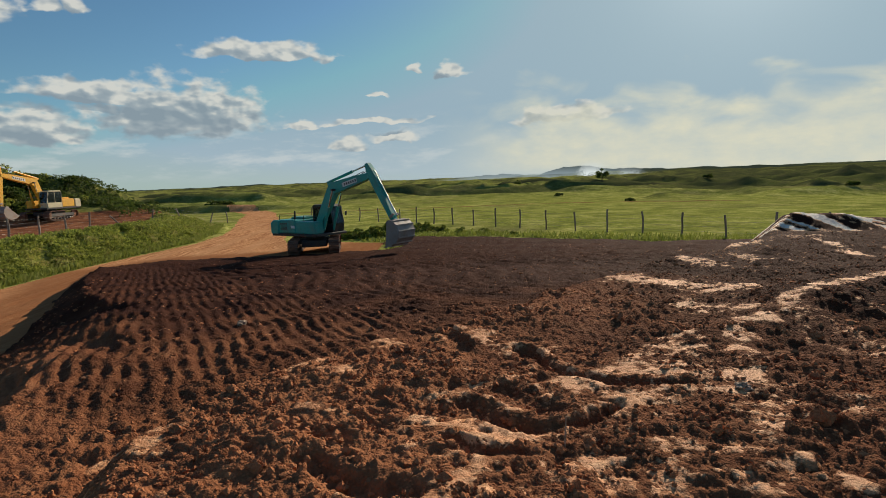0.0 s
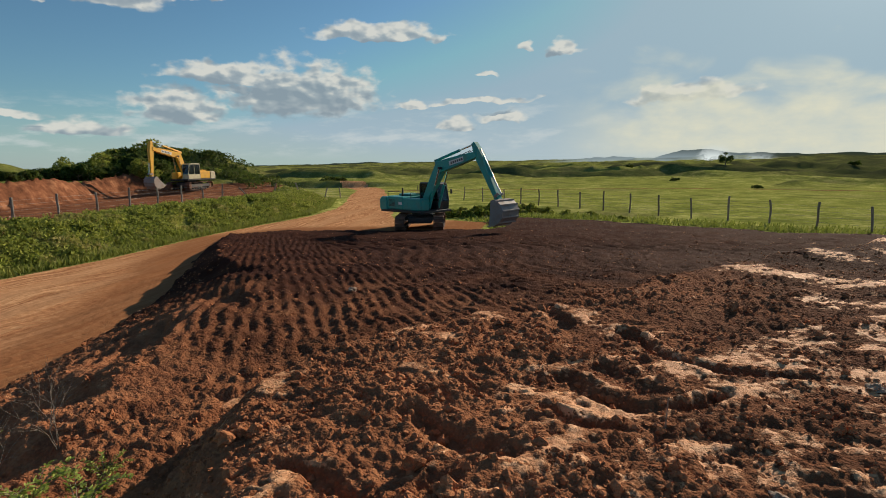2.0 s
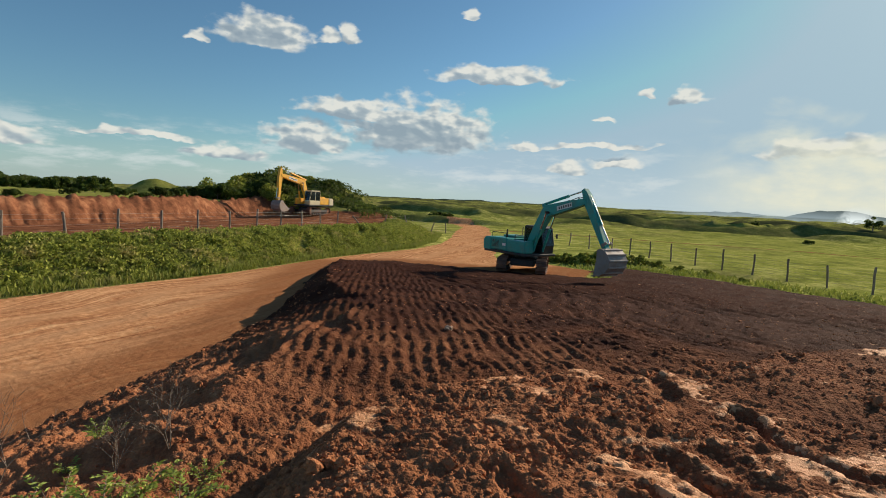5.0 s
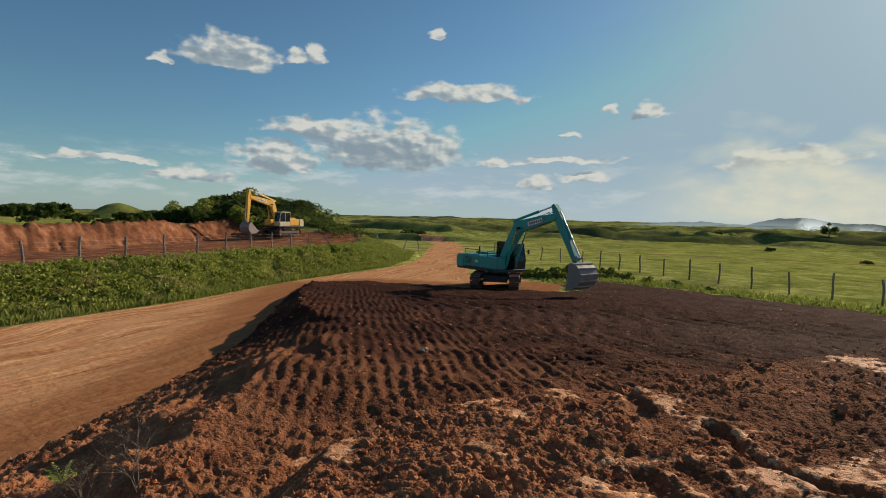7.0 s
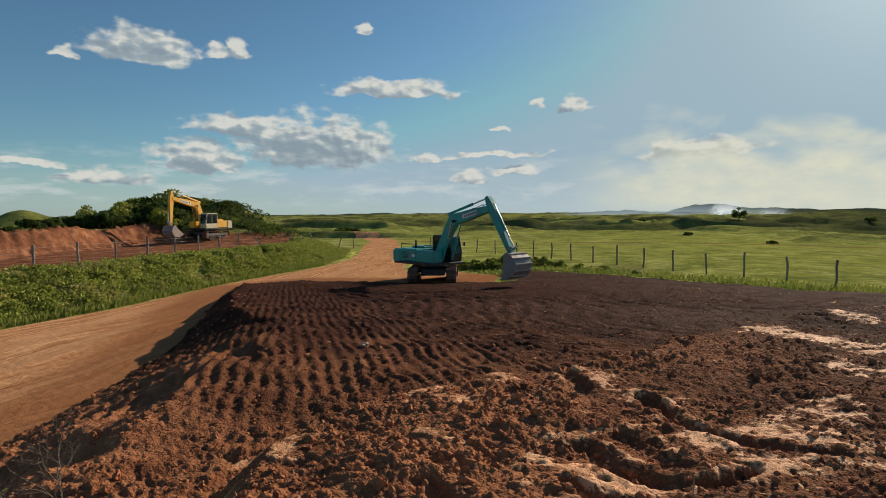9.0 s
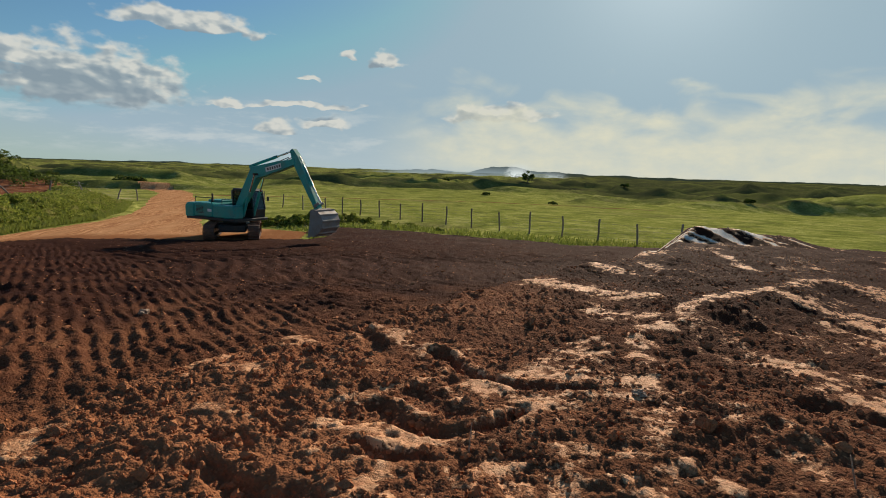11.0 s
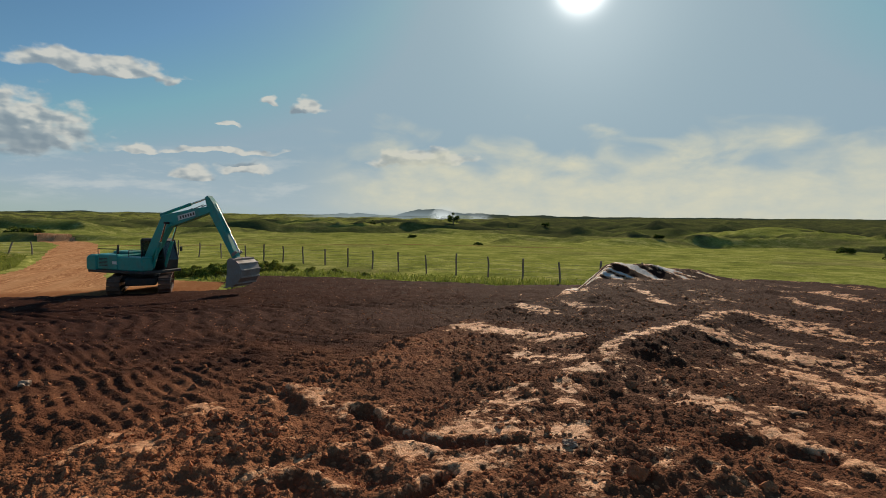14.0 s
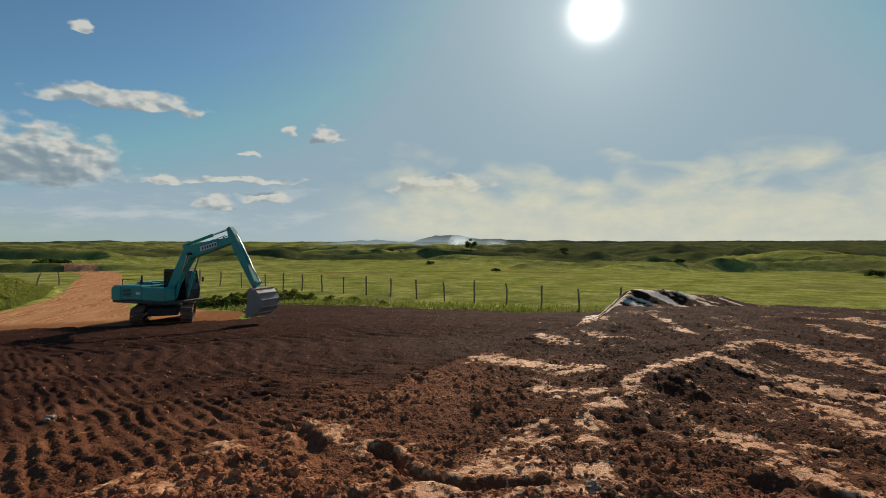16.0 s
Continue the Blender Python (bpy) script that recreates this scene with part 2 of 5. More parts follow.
n_.put(b_.inputs["Specular IOR Level"], 0.0)
relief(n_, b_, n_.math("ADD", f_, n_.noise(co_, 9, 4, 0.7)), 0.7, 0.08)


def leaf_material(name, dark, light, dry):
    m, n, b = material(name, 0.75)
    n.put(b.inputs["Specular IOR Level"], 0.2)
    r = n.add("ShaderNodeNewGeometry").outputs["Random Per Island"]
    co = place(n)
    col = n.mix(r, (*dark, 1), (*light, 1))
    col = n.mix(n.smooth(n.noise(co, 0.8, 4), 0.52, 0.70, 0.0, 0.75), col, (*dry, 1))
    n.put(b.inputs["Base Color"], col)
    t = n.add("ShaderNodeBsdfTranslucent", {"Color": n.mix(0.3, col, (0.22, 0.28, 0.04, 1))})
    mixer = n.add("ShaderNodeMixShader", {0: 0.38})
    out = [x for x in n.tree.nodes if x.type == "OUTPUT_MATERIAL"][0]
    n.tree.links.new(b.outputs[0], mixer.inputs[1]), n.tree.links.new(t.outputs[0], mixer.inputs[2])
    n.tree.links.new(mixer.outputs[0], out.inputs[0])
    return m


LEAF = leaf_material("hedge_leaves", (0.105, 0.135, 0.022), (0.46, 0.48, 0.095), (0.50, 0.39, 0.16))
SCRUB = leaf_material("scrub_leaves", (0.022, 0.046, 0.012), (0.085, 0.130, 0.028), (0.10, 0.095, 0.040))
GRASS = leaf_material("grass_blades", (0.165, 0.195, 0.035), (0.290, 0.310, 0.070), (0.30, 0.29, 0.10))
FERN = leaf_material("weed_leaves", (0.20, 0.28, 0.04), (0.46, 0.54, 0.14), (0.52, 0.47, 0.24))


def paint(name, base, dust, rough=0.42, amount=0.5):
    m, n, b = material(name, rough)
    co = n.add("ShaderNodeTexCoord").outputs["Object"]
    wear = n.noise(co, 1.4, 6, 0.65)
    col = n.mix(n.smooth(n.noise(co, 7, 5), 0.45, 0.7, 0.0, 0.25), (*base, 1), tuple(x * 0.6 for x in base) + (1,))
    f = n.math("MULTIPLY", n.smooth(wear, 0.42, 0.72), amount)
    n.put(b.inputs["Base Color"], n.mix(f, col, (*dust, 1)))
    n.put(b.inputs["Roughness"], n.line(f, 0, 0.6, rough, 0.85))
    relief(n, b, n.noise(co, 30, 4), 0.12, 0.01)
    return m


DUST = (0.23, 0.10, 0.055)
TEAL = paint("teal_machine_paint", (0.012, 0.32, 0.275), DUST, 0.36, 0.28)
YELLOW = paint("yellow_machine_paint", (0.85, 0.44, 0.03), DUST, 0.4, 0.3)
CREAM = paint("cream_machine_paint", (0.62, 0.55, 0.36), DUST, 0.4, 0.3)
BLACK = paint("dark_machine_paint", (0.018, 0.020, 0.022), DUST, 0.5, 0.35)
STEEL = paint("worn_steel", (0.30, 0.25, 0.22), (0.30, 0.17, 0.11), 0.5, 0.6)
TRACKM = paint("muddy_track_steel", (0.12, 0.058, 0.038), (0.30, 0.12, 0.06), 0.8, 0.95)
CHROME, n_, b_ = material("polished_rod", 0.2, 1.0)
n_.put(b_.inputs["Base Color"], (0.62, 0.62, 0.60, 1))
WHITE = paint("white_sticker", (0.74, 0.74, 0.70), DUST, 0.5, 0.15)
RED = paint("red_lens", (0.35, 0.02, 0.015), DUST, 0.4, 0.2)
GLASS, n_, b_ = material("cab_glass", 0.05)
n_.put(b_.inputs["Base Color"], (0.10, 0.14, 0.15, 1))
n_.put(b_.inputs["Transmission Weight"], 0.85)
n_.put(b_.inputs["IOR"], 1.45)
POST, n_, b_ = material("weathered_post_wood", 0.9)
co_ = n_.add("ShaderNodeTexCoord").outputs["Object"]
gr_ = n_.noise(n_.vec("MULTIPLY", co_, (14, 14, 1.2)), 2.0, 5)
rnd_ = n_.add("ShaderNodeObjectInfo").outputs["Random"]
col_ = n_.ramp(gr_, [(0.3, (0.12, 0.09, 0.07)), (0.55, (0.28, 0.23, 0.18)), (0.75, (0.46, 0.39, 0.32))])
n_.put(b_.inputs["Base Color"], n_.mix(n_.math("MULTIPLY", rnd_, 0.5), col_, (0.10, 0.075, 0.055, 1)))
relief(n_, b_, gr_, 0.5, 0.01)
WIRE, n_, b_ = material("galvanised_wire", 0.5, 1.0)
n_.put(b_.inputs["Base Color"], (0.30, 0.28, 0.26, 1))
BARK, n_, b_ = material("dry_bark", 0.9)
co_ = place(n_)
n_.put(b_.inputs["Base Color"], n_.ramp(n_.noise(co_, 18, 5), [(0.3, (0.12, 0.085, 0.06)), (0.7, (0.38, 0.29, 0.21))]))
PALE, n_, b_ = material("pale_stone", 0.8)
n_.put(b_.inputs["Base Color"], n_.ramp(n_.noise(place(n_), 20, 4), [(0.3, (0.26, 0.15, 0.085)), (0.7, (0.48, 0.34, 0.23))]))

# ---- the lie of the land ----
_rng = np.random.RandomState(7)
_PERM = np.tile(_rng.permutation(512), 2)
_ANG = _rng.rand(512) * 2 * np.pi


def perlin(x, y, seed=0):
    """Gradient noise on arrays, about -0.7 to 0.7."""
    xi, yi = np.floor(x).astype(np.int64), np.floor(y).astype(np.int64)
    fx, fy = x - xi, y - yi

    def corner(i, j):
        a = _ANG[_PERM[(_PERM[(xi + i + seed * 37) & 511] + yi + j) & 511]]
        return np.cos(a) * (fx - i) + np.sin(a) * (fy - j)
    u, v = fx * fx * fx * (fx * (fx * 6 - 15) + 10), fy * fy * fy * (fy * (fy * 6 - 15) + 10)
    lo = corner(0, 0) * (1 - u) + corner(1, 0) * u
    hi = corner(0, 1) * (1 - u) + corner(1, 1) * u
    return lo * (1 - v) + hi * v


def fbm(x, y, octaves=4, seed=0, gain=0.5):
    s, a = 0, 1.0
    for o in range(octaves):
        s = s + a * perlin(x * 2.03 ** o, y * 2.03 ** o, seed + o)
        a *= gain
    return s


def cells(x, y, seed=0):
    """Distance to the nearest of scattered points: domed lumps."""
    xi, yi = np.floor(x).astype(np.int64), np.floor(y).astype(np.int64)
    best = np.full(np.shape(x), 9.0)
    for i in (-1, 0, 1):
        for j in (-1, 0, 1):
            h = _PERM[(_PERM[(xi + i + seed * 91) & 511] + yi + j) & 511]
            px, py = xi + i + (_ANG[h] / 6.2832), yi + j + (_ANG[(h + 131) & 511] / 6.2832)
            best = np.minimum(best, (x - px) ** 2 + (y - py) ** 2)
    return np.sqrt(best)


def inside_distance(x, y, poly):
    """Signed distance to a closed outline, positive inside."""
    best, odd = np.full(np.shape(x), 1e9), np.zeros(np.shape(x), bool)
    for (ax, ay), (bx, by) in zip(poly, poly[1:] + poly[:1]):
        dx, dy = bx - ax, by - ay
        t = np.clip(((x - ax) * dx + (y - ay) * dy) / (dx * dx + dy * dy), 0, 1)
        best = np.minimum(best, (x - ax - t * dx) ** 2 + (y - ay - t * dy) ** 2)
        if ay != by:
            odd ^= ((ay > y) != (by > y)) & (x < (bx - ax) * (y - ay) / (by - ay) + ax)
    return np.where(odd, 1, -1) * np.sqrt(best)


def step(v, lo, hi):
    t = np.clip((v - lo) / (hi - lo), 0, 1)
    return t * t * (3 - 2 * t)


PAD = [(-8.2, -25), (-8.4, 2), (-9.2, 6), (-10.2, 10), (-11.2, 13), (-13.2, 17), (-15.6, 21.5), (-17.6, 26.5), (-15.5, 29.6),
       (-11.8, 30.2), (-8.8, 30.4), (-6.2, 31.0), (-3.4, 31.6), (-2.6, 33.0), (-4.6, 34.4), (-2.4, 37.6), (2, 36.6), (6, 34), (12, 30.3), (17, 28.2), (23, 25.5),
       (29, 19), (34, 8), (36, -25)]
SHELF = [(-2.0, -25), (-1.6, 1.2), (-2.7, 2.7), (-3.1, 3.9), (-2.6, 5.2), (-1.6, 6.3), (-0.1, 7.3), (1.8, 9.7), (4.6, 12.6),
         (8.5, 16.5), (11.2, 20.2), (14.2, 25.2), (20.5, 23.5), (25, 19), (31, 8), (33, -25)]
TIP = [(11.3, 21.4), (13.6, 25.3), (16.5, 25.4), (19.2, 24.2), (21.2, 21.6), (18.8, 20.4), (16.2, 20.6), (13.6, 20.9)]
ROADWAY = [(-19.6, -30), (-20.6, 8), (-19.9, 15), (-19.3, 20), (-19.6, 27), (-19.3, 33), (-18.3, 39), (-19, 46), (-22, 56), (-27.5, 72),
           (-33, 90), (-48, 118), (-44, 121), (-29.5, 94), (-23.5, 76), (-17.6, 58), (-14, 48), (-12, 40), (-10.5, 36), (-7, 36.5), (-4, 35),
           (-4, 28), (-8, 20), (-6, 0), (-6, -30)]
BANKFOOT = [(-20.2, -30), (-21.2, 8), (-20.5, 15), (-19.9, 20), (-20.1, 27), (-19.9, 33), (-19.2, 40), (-20.5, 47), (-24, 57),
            (-34, 72), (-60, 84), (-120, 70), (-120, -30)]
CUT = [(-33.5, -30), (-35, 10), (-36.5, 19), (-38.5, 29), (-41, 40), (-46, 50), (-47, 62), (-40, 75), (-60, 84), (-130, 70), (-130, -30)]

# streaks of smeared clay, coloured brighter as if sunlit: from, to, half width
SMEARS_NEAR = [(-1.9, 6.7, -1.3, 6.8, 0.21), (-1.1, 7.3, -0.7, 7.5, 0.18), (-0.8, 6, -0.6, 6.2, 0.15), (-0.2, 7.8, 0.1, 8, 0.18),
          (0.4, 8.6, 0.7, 8.7, 0.23), (1.5, 9.6, 2.4, 10.4, 0.27), (-0.1, 7.1, 0.4, 6.1, 0.16), (0.4, 6.3, 0.9, 5.6, 0.16),
          (0.8, 5.6, 1.1, 5, 0.11), (1, 4.6, 1.5, 4.7, 0.23), (1.3, 4.1, 1.9, 4.4, 0.13), (0.3, 4.3, 0.5, 4, 0.07),
          (1, 3.9, 1.3, 4.1, 0.07), (0.4, 3.6, 1, 3.8, 0.12), (-0, 3.7, 0.4, 3.7, 0.17), (-0.3, 3.9, 0.1, 3.9, 0.1),
          (1.6, 5, 2, 4.8, 0.2), (2.2, 5.6, 2.9, 5.3, 0.11), (2.4, 5.8, 2.8, 6, 0.08)]
SMEARS_RIDGE = [(3, 5.3, 3, 5, 0.13), (2.5, 4.6, 2.7, 4.6, 0.13), (3.5, 6.1, 4.1, 6.5, 0.17), (4.2, 6.7, 5.2, 7.4, 0.13),
          (5.2, 7.4, 7.6, 8.8, 0.16), (7.8, 8.9, 9.3, 9.7, 0.14), (3.4, 7.2, 3.8, 6.9, 0.31), (3.2, 9.6, 3.7, 9.2, 0.41),
          (3.7, 8.9, 4.4, 8.4, 0.35), (3.6, 11.2, 4.3, 11.7, 0.2), (5.4, 12.7, 5.5, 11.1, 0.3), (5.7, 12.9, 9.6, 16.3, 0.24),
          (6.8, 12.4, 6.8, 11.1, 0.3), (7, 7.8, 7.6, 5.3, 0.38), (9.8, 9.6, 9.8, 8.4, 0.52), (9.6, 8.4, 9.6, 7.3, 0.29),
          (6.5, 5.7, 6.4, 4.4, 0.34), (4.5, 4.9, 4.6, 4, 0.26), (4.2, 4.3, 4, 3.9, 0.07)]
SMEARS_FAR = [(4.2, 4.7, 4.4, 4.8, 0.09), (5.1, 4.8, 5.3, 4.6, 0.09), (6.4, 6.6, 6.5, 6, 0.15), (4.6, 3.4, 4.8, 3.3, 0.17),
          (2.2, 3.2, 2.3, 2.9, 0.07), (15.1, 13.6, 12.8, 10.3, 0.23), (11.7, 17.2, 9.4, 11.9, 0.16), (18.5, 15.5, 17.7, 13.5, 0.41),
          (-1.2, 5.1, -1, 5, 0.11), (-1.2, 4.2, -0.8, 4, 0.07), (-1.6, 2.2, -1.4, 2.6, 0.13), (-0.8, 2.6, -0.7, 2.7, 0.08),
          (-0.2, 2.8, 0.2, 3.2, 0.1), (-3.2, 4.5, -2.9, 4.8, 0.08), (0.6, 3.2, 1.1, 3.3, 0.07), (-0.2, 3.2, 0, 3.4, 0.07)]
# wide thin smears between them, brightening the broad sunlit ground
SMEARS_BROAD = [(0.2, 3.5, 2.4, 4.6, 0.38), (1.6, 4.8, 3.4, 6.0, 0.25), (-0.4, 2.9, 1.6, 3.2, 0.3), (2.0, 3.3, 2.6, 4.4, 0.25), (0.2, 6.4, 1.2, 5.2, 0.25)]
# trenches left by tracks and bucket: lines of places, half width, depth
RUTS = [(((.80, 5.75), (1.02, 5.0), (1.43, 4.62), (2.0, 4.45)), .10, .17), (((.12, 4.31), (.29, 3.96), (.58, 3.73), (.91, 3.79), (1.32, 4.06)), .09, .12),
        (((.45, 4.55), (.79, 4.07)), .16, .10), (((-.1, 6.9), (.15, 5.9)), .12, .10), (((.0, 3.62), (.22, 3.4), (.43, 3.36)), .09, .12),
        (((-.99, 3.4), (-.51, 2.97), (-.27, 2.95)), .12, .15), (((-1.54, 2.61), (-1.0, 2.35)), .10, .14), (((3.9, 4.0), (4.4, 3.66)), .16, .12),
        (((6.6, 7.4), (6.7, 6.4)), .14, .08)]


def segment_mask(x, y, rows):
    m = np.zeros(np.shape(x))
    rag = 0.9 * perlin(x * 1.9, y * 1.9, 88) + 0.8 * perlin(x * 5.2, y * 5.2, 89)
    for ax, ay, bx, by, w in rows:
        w = w * 1.25
        dx, dy = bx - ax, by - ay
        t = np.clip(((x - ax) * dx + (y - ay) * dy) / (dx * dx + dy * dy), 0, 1)
        d = np.sqrt((x - ax - t * dx) ** 2 + (y - ay - t * dy) ** 2)
        m = np.maximum(m, 1 - step(d + w * rag, w * 0.15, w * 1.5))
    return m


def rut_depth(x, y):
    """How far the trenches sink the soil, and the lip of spoil beside them."""
    out = np.zeros(np.shape(x))
    bend = 0.06 * perlin(x * 3.1, y * 3.1, 120) + 0.06 * perlin(x * 9, y * 9, 130)
    for pts, w, deep in RUTS:
        best = np.full(np.shape(x), 9.0)
        for (ax, ay), (bx, by) in zip(pts, pts[1:]):
            dx, dy = bx - ax, by - ay
            t = np.clip(((x - ax) * dx + (y - ay) * dy) / (dx * dx + dy * dy), 0, 1)
            best = np.minimum(best, np.hypot(x - ax - t * dx, y - ay - t * dy))
        best = np.abs(best + bend)
        out += -deep * (1 - step(best, w * 0.3, w * 1.15)) + 0.22 * deep * np.exp(-((best - 1.6 * w) / (0.5 * w)) ** 2)
    return out


def land(x, y, fine=True):
    """Height and surface masks at arrays of places."""
    r = np.hypot(x, y)
    az = np.degrees(np.arctan2(x, y))
    # open country: falls away gently, rolls, and rises again to the skyline
    far = -0.0135 * np.clip(r - 48, 0, 300) * (1 + 1.1 * step(az, 8, 32) * (1 - step(r, 260, 420) * 0.6)) + 0.0024 * np.clip(r - 500, 0, 3500)
    roll = step(r, 60, 260)
    z = far + roll * (2.6 * fbm(x / 95, y / 95, 3, 11) + 1.0 * fbm(x / 32, y / 32, 3, 13))
    ridged = 1 - np.abs(perlin(x / 150, y / 110, 17)) * 2.4
    z += step(r, 110, 330) * 5.5 * (np.clip(ridged, 0, 1) - 0.6)
    fold = 1 - np.abs(perlin(x / 70 + 9, y / 46, 18)) * 2.2
    z += step(r, 95, 200) * (1 - step(r, 600, 1100)) * 5.0 * (np.clip(fold, 0, 1) ** 2 - 0.45)
    z += step(r, 400, 1200) * 6.0 * fbm(x / 420, y / 420, 4, 19)
    z += 0.10 * fbm(x / 5, y / 5, 3, 23) * step(r, 30, 50)
    wood_haze = np.zeros_like(z)
    phase = r / 46 + 1.5 * fbm(x / 80, y / 80, 2, 126) + 0.02 * az
    saw = phase - np.floor(phase)
    folds = step(perlin(x / 48 + 5, y / 30, 127) + 0.25 * step(az, 18, 40), -0.05, 0.22) * step(r, 98, 140) * (1 - step(r, 560, 800))
    z += (3.2 - 1.3 * step(az, 15, 30)) * folds * (step(saw, 0.0, 0.13) - saw)
    # the table hill and the low range beside it
    for a, rr, top, w, flat in ((13.4, 1470, 20, 2.6, 0.9), (19.2, 1500, 11, 4.5, 0.4), (27, 1900, 5, 9, 0.3), (42, 2000, 3, 9, 0.3),
                                (60, 2100, 3, 12, 0.3), (5, 2300, 8, 5, 0.3), (-25, 2600, 6, 20, 0.3)):
        g = np.exp(-np.clip(np.abs(az - a) / w - flat * 0.5, 0, 9) ** 2 * 2.2 - ((r - rr) / 230) ** 2)
        z += g * (top + 4) * (0.9 + 0.3 * fbm(az / 2.2, r / 300, 3, 5))
        # marks the hills whose colour carries painted haze
        wood_haze = np.maximum(wood_haze, step(g, 0.2, 0.5) * (r > 900))
    # grassy knolls
    shaded_slopes = None
    for kx, ky, top, h, wx in ((150, 140, 1.4, 5.4, 24), (168, 108, -1.4, 4.0, 22), (124, 142, -3.0, 3.5, 18)):
        d = np.hypot(x - kx, (y - ky) * 1.1) / wx
        z = np.maximum(z, top - h * d ** 2.2 + 0.3 * fbm(x / 9, y / 9, 3, 128))
    z += 7.5 * (1 - step(np.hypot(x + 193, y - 159) / 16, 0.1, 1.3))
    # slopes beyond the knolls, coloured dark for brush and for backlit shade
    for a, rr, h, w in ((24, 300, 2.6, 4), (31, 310, 3.2, 5), (38, 300, 3.4, 5), (46, 330, 4.2, 7), (56, 300, 4.2, 6), (66, 290, 4.2, 6), (-14, 420, 3, 6), (-4, 380, 3, 4)):
        g = np.exp(-((az - a) / w) ** 2 - ((r - rr) / 26) ** 2) * (1 + 0.5 * fbm(x / 24, y / 24, 3, 7))
        z += 1.0 * h * g
        shaded_slopes = np.maximum(shaded_slopes, step(g, 0.15, 0.4)) if shaded_slopes is not None else step(g, 0.15, 0.4)
    brush_shade = step(r, 135, 200) * np.clip(0.3 + 0.65 * step(az, 14, 26) + 0.9 * step(fbm(x / 70, y / 34, 3, 97), 0.0, 0.25), 0, 1)
    for kx, ky, kr in ((150, 140, 32), (168, 108, 30), (124, 142, 24)):
        brush_shade = brush_shade * step(np.hypot(x - kx, y - ky), kr * 0.8, kr * 1.15)
    # painted shade on the ridges and on fold fronts that face the camera
    brush_shade = np.maximum(np.maximum(brush_shade, 0.9 * shaded_slopes), 0.95 * folds * step(saw, 0.0, 0.03) * (1 - step(saw, 0.11, 0.17)))
    near = 1 - step(r, 60, 110)
    z = z * (1 - near) + near * np.minimum(z, 0.12 * fbm(x / 6, y / 6, 3, 29) - 0.0135 * np.clip(r - 48, 0, 300))
    # bank and terrace beside the road
    bank = inside_distance(x, y, BANKFOOT)
    z = np.where(bank > -1, np.maximum(z, 0) * (1 - step(bank, -1, 1)) + step(bank, -1, 1) * z, z)
    z = z + step(bank, 0.0, 3.6) * (1.2 - 0.38 * step(y, 34, 54) - z) * (bank > 0)
    cut = inside_distance(x, y, CUT) + 0.35 * perlin(x / 2.2, y / 2.2, 31)
    teeth = 0.75 * np.abs(perlin(x * 0.4 + y * 0.9, x * 0.05, 33)) + 0.45 * np.abs(perlin(y * 2.3, x * 0.3, 129)) + 0.15 * fbm(x * 1.3, y * 1.3, 3, 34)
    z = z + step(cut, 0.0, 1.7) * (1.75 + 0.45 * fbm(x / 7, y / 7, 3, 37)) * (cut > 0) + teeth * ((cut > 0) & (cut < 2.4))
    # overgrown spoil heap behind the digger
    heap = np.exp(-(((x + 47) / 9.5) ** 2 + ((y - 66) / 8.5) ** 2))
    z += 2.7 * heap
    brush_shade = np.maximum(brush_shade, 0.6 * step(heap, 0.1, 0.4))
    dirt = step(bank, 3.4, 4.2) * (1 - step(cut, 1.9, 3.2)) * (1 - step(heap, 0.3, 0.5))
    dirt = np.maximum(dirt, 0.55 * step(fbm(x / 12, y / 12, 3, 41), 0.15, 0.4) * (cut > 0) * (r < 75))
    dirt *= step(bank, 0, 0.5) * (r < 100)
    # a red track that crosses the far field
    trail = np.exp(-(((y - 86 - 0.10 * x + 3 * np.sin(x / 19)) / 1.3) ** 2)) * step(x, -34, -26) * (1 - step(x, 46, 60))
    dirt = np.maximum(dirt, 0.8 * trail)
    road = inside_distance(x, y, ROADWAY)
    zroad = 0.06 * fbm(x / 3.5, y / 9, 3, 43) + 0.035 * perlin(x * 1.3, y * 0.12, 45)
    wet = step(road, -0.6, 0.6)
    zr = np.where(r > 48, z, zroad)
    z = z * (1 - wet) + zr * wet
    # the raised pad of loose soil
    pad = inside_distance(x, y, PAD) + 0.45 * perlin(x / 1.6, y / 1.6, 47) + 0.2 * perlin(x / 0.5, y / 0.5, 48)
    low = np.clip(1.52 - 0.070 * (y - 9.5), 0.05, 1.62) + 0.10 * fbm(x / 4, y / 4, 3, 49)
    low = np.minimum(low, 0.10 + np.clip(inside_distance(x, y, PAD), 0, 9) * (0.38 + 0.26 * step(y, 12.5, 16.5) + 0.12 * perlin(x / 1.2, y / 1.2, 125)))
    shelf = inside_distance(x, y, SHELF) + 0.28 * perlin(x / 1.1, y / 1.1, 51)
    high = 2.18 - 0.018 * np.clip(r - 5, 0, 8) - 0.050 * np.clip(r - 13, 0, 20) + 0.11 * fbm(x / 2.3, y / 2.3, 3, 53)
    along, across = 0.85 * (x - 3.5) + 0.53 * (y - 6.1), -0.53 * (x - 3.5) + 0.85 * (y - 6.1) + 0.12 * perlin(x / 1.3, y / 1.3, 121)
    high += 0.20 * np.where(across < 0, np.exp(-(across / 0.55) ** 2), np.exp(-(across / 0.85) ** 2)) * step(along, -1.4, 1.0) * (1 - step(along, 5.5, 8.5))
    ruts = rut_depth(x, y)
    high += 0.45 * ruts
    tip = inside_distance(x, y, TIP)
    high += np.clip(tip, 0, 1.35) * 0.42 * (1 - 0.55 * step(x, 15.5, 21.5)) * (1 + 0.3 * perlin(x * 1.2, y * 0.4, 55))
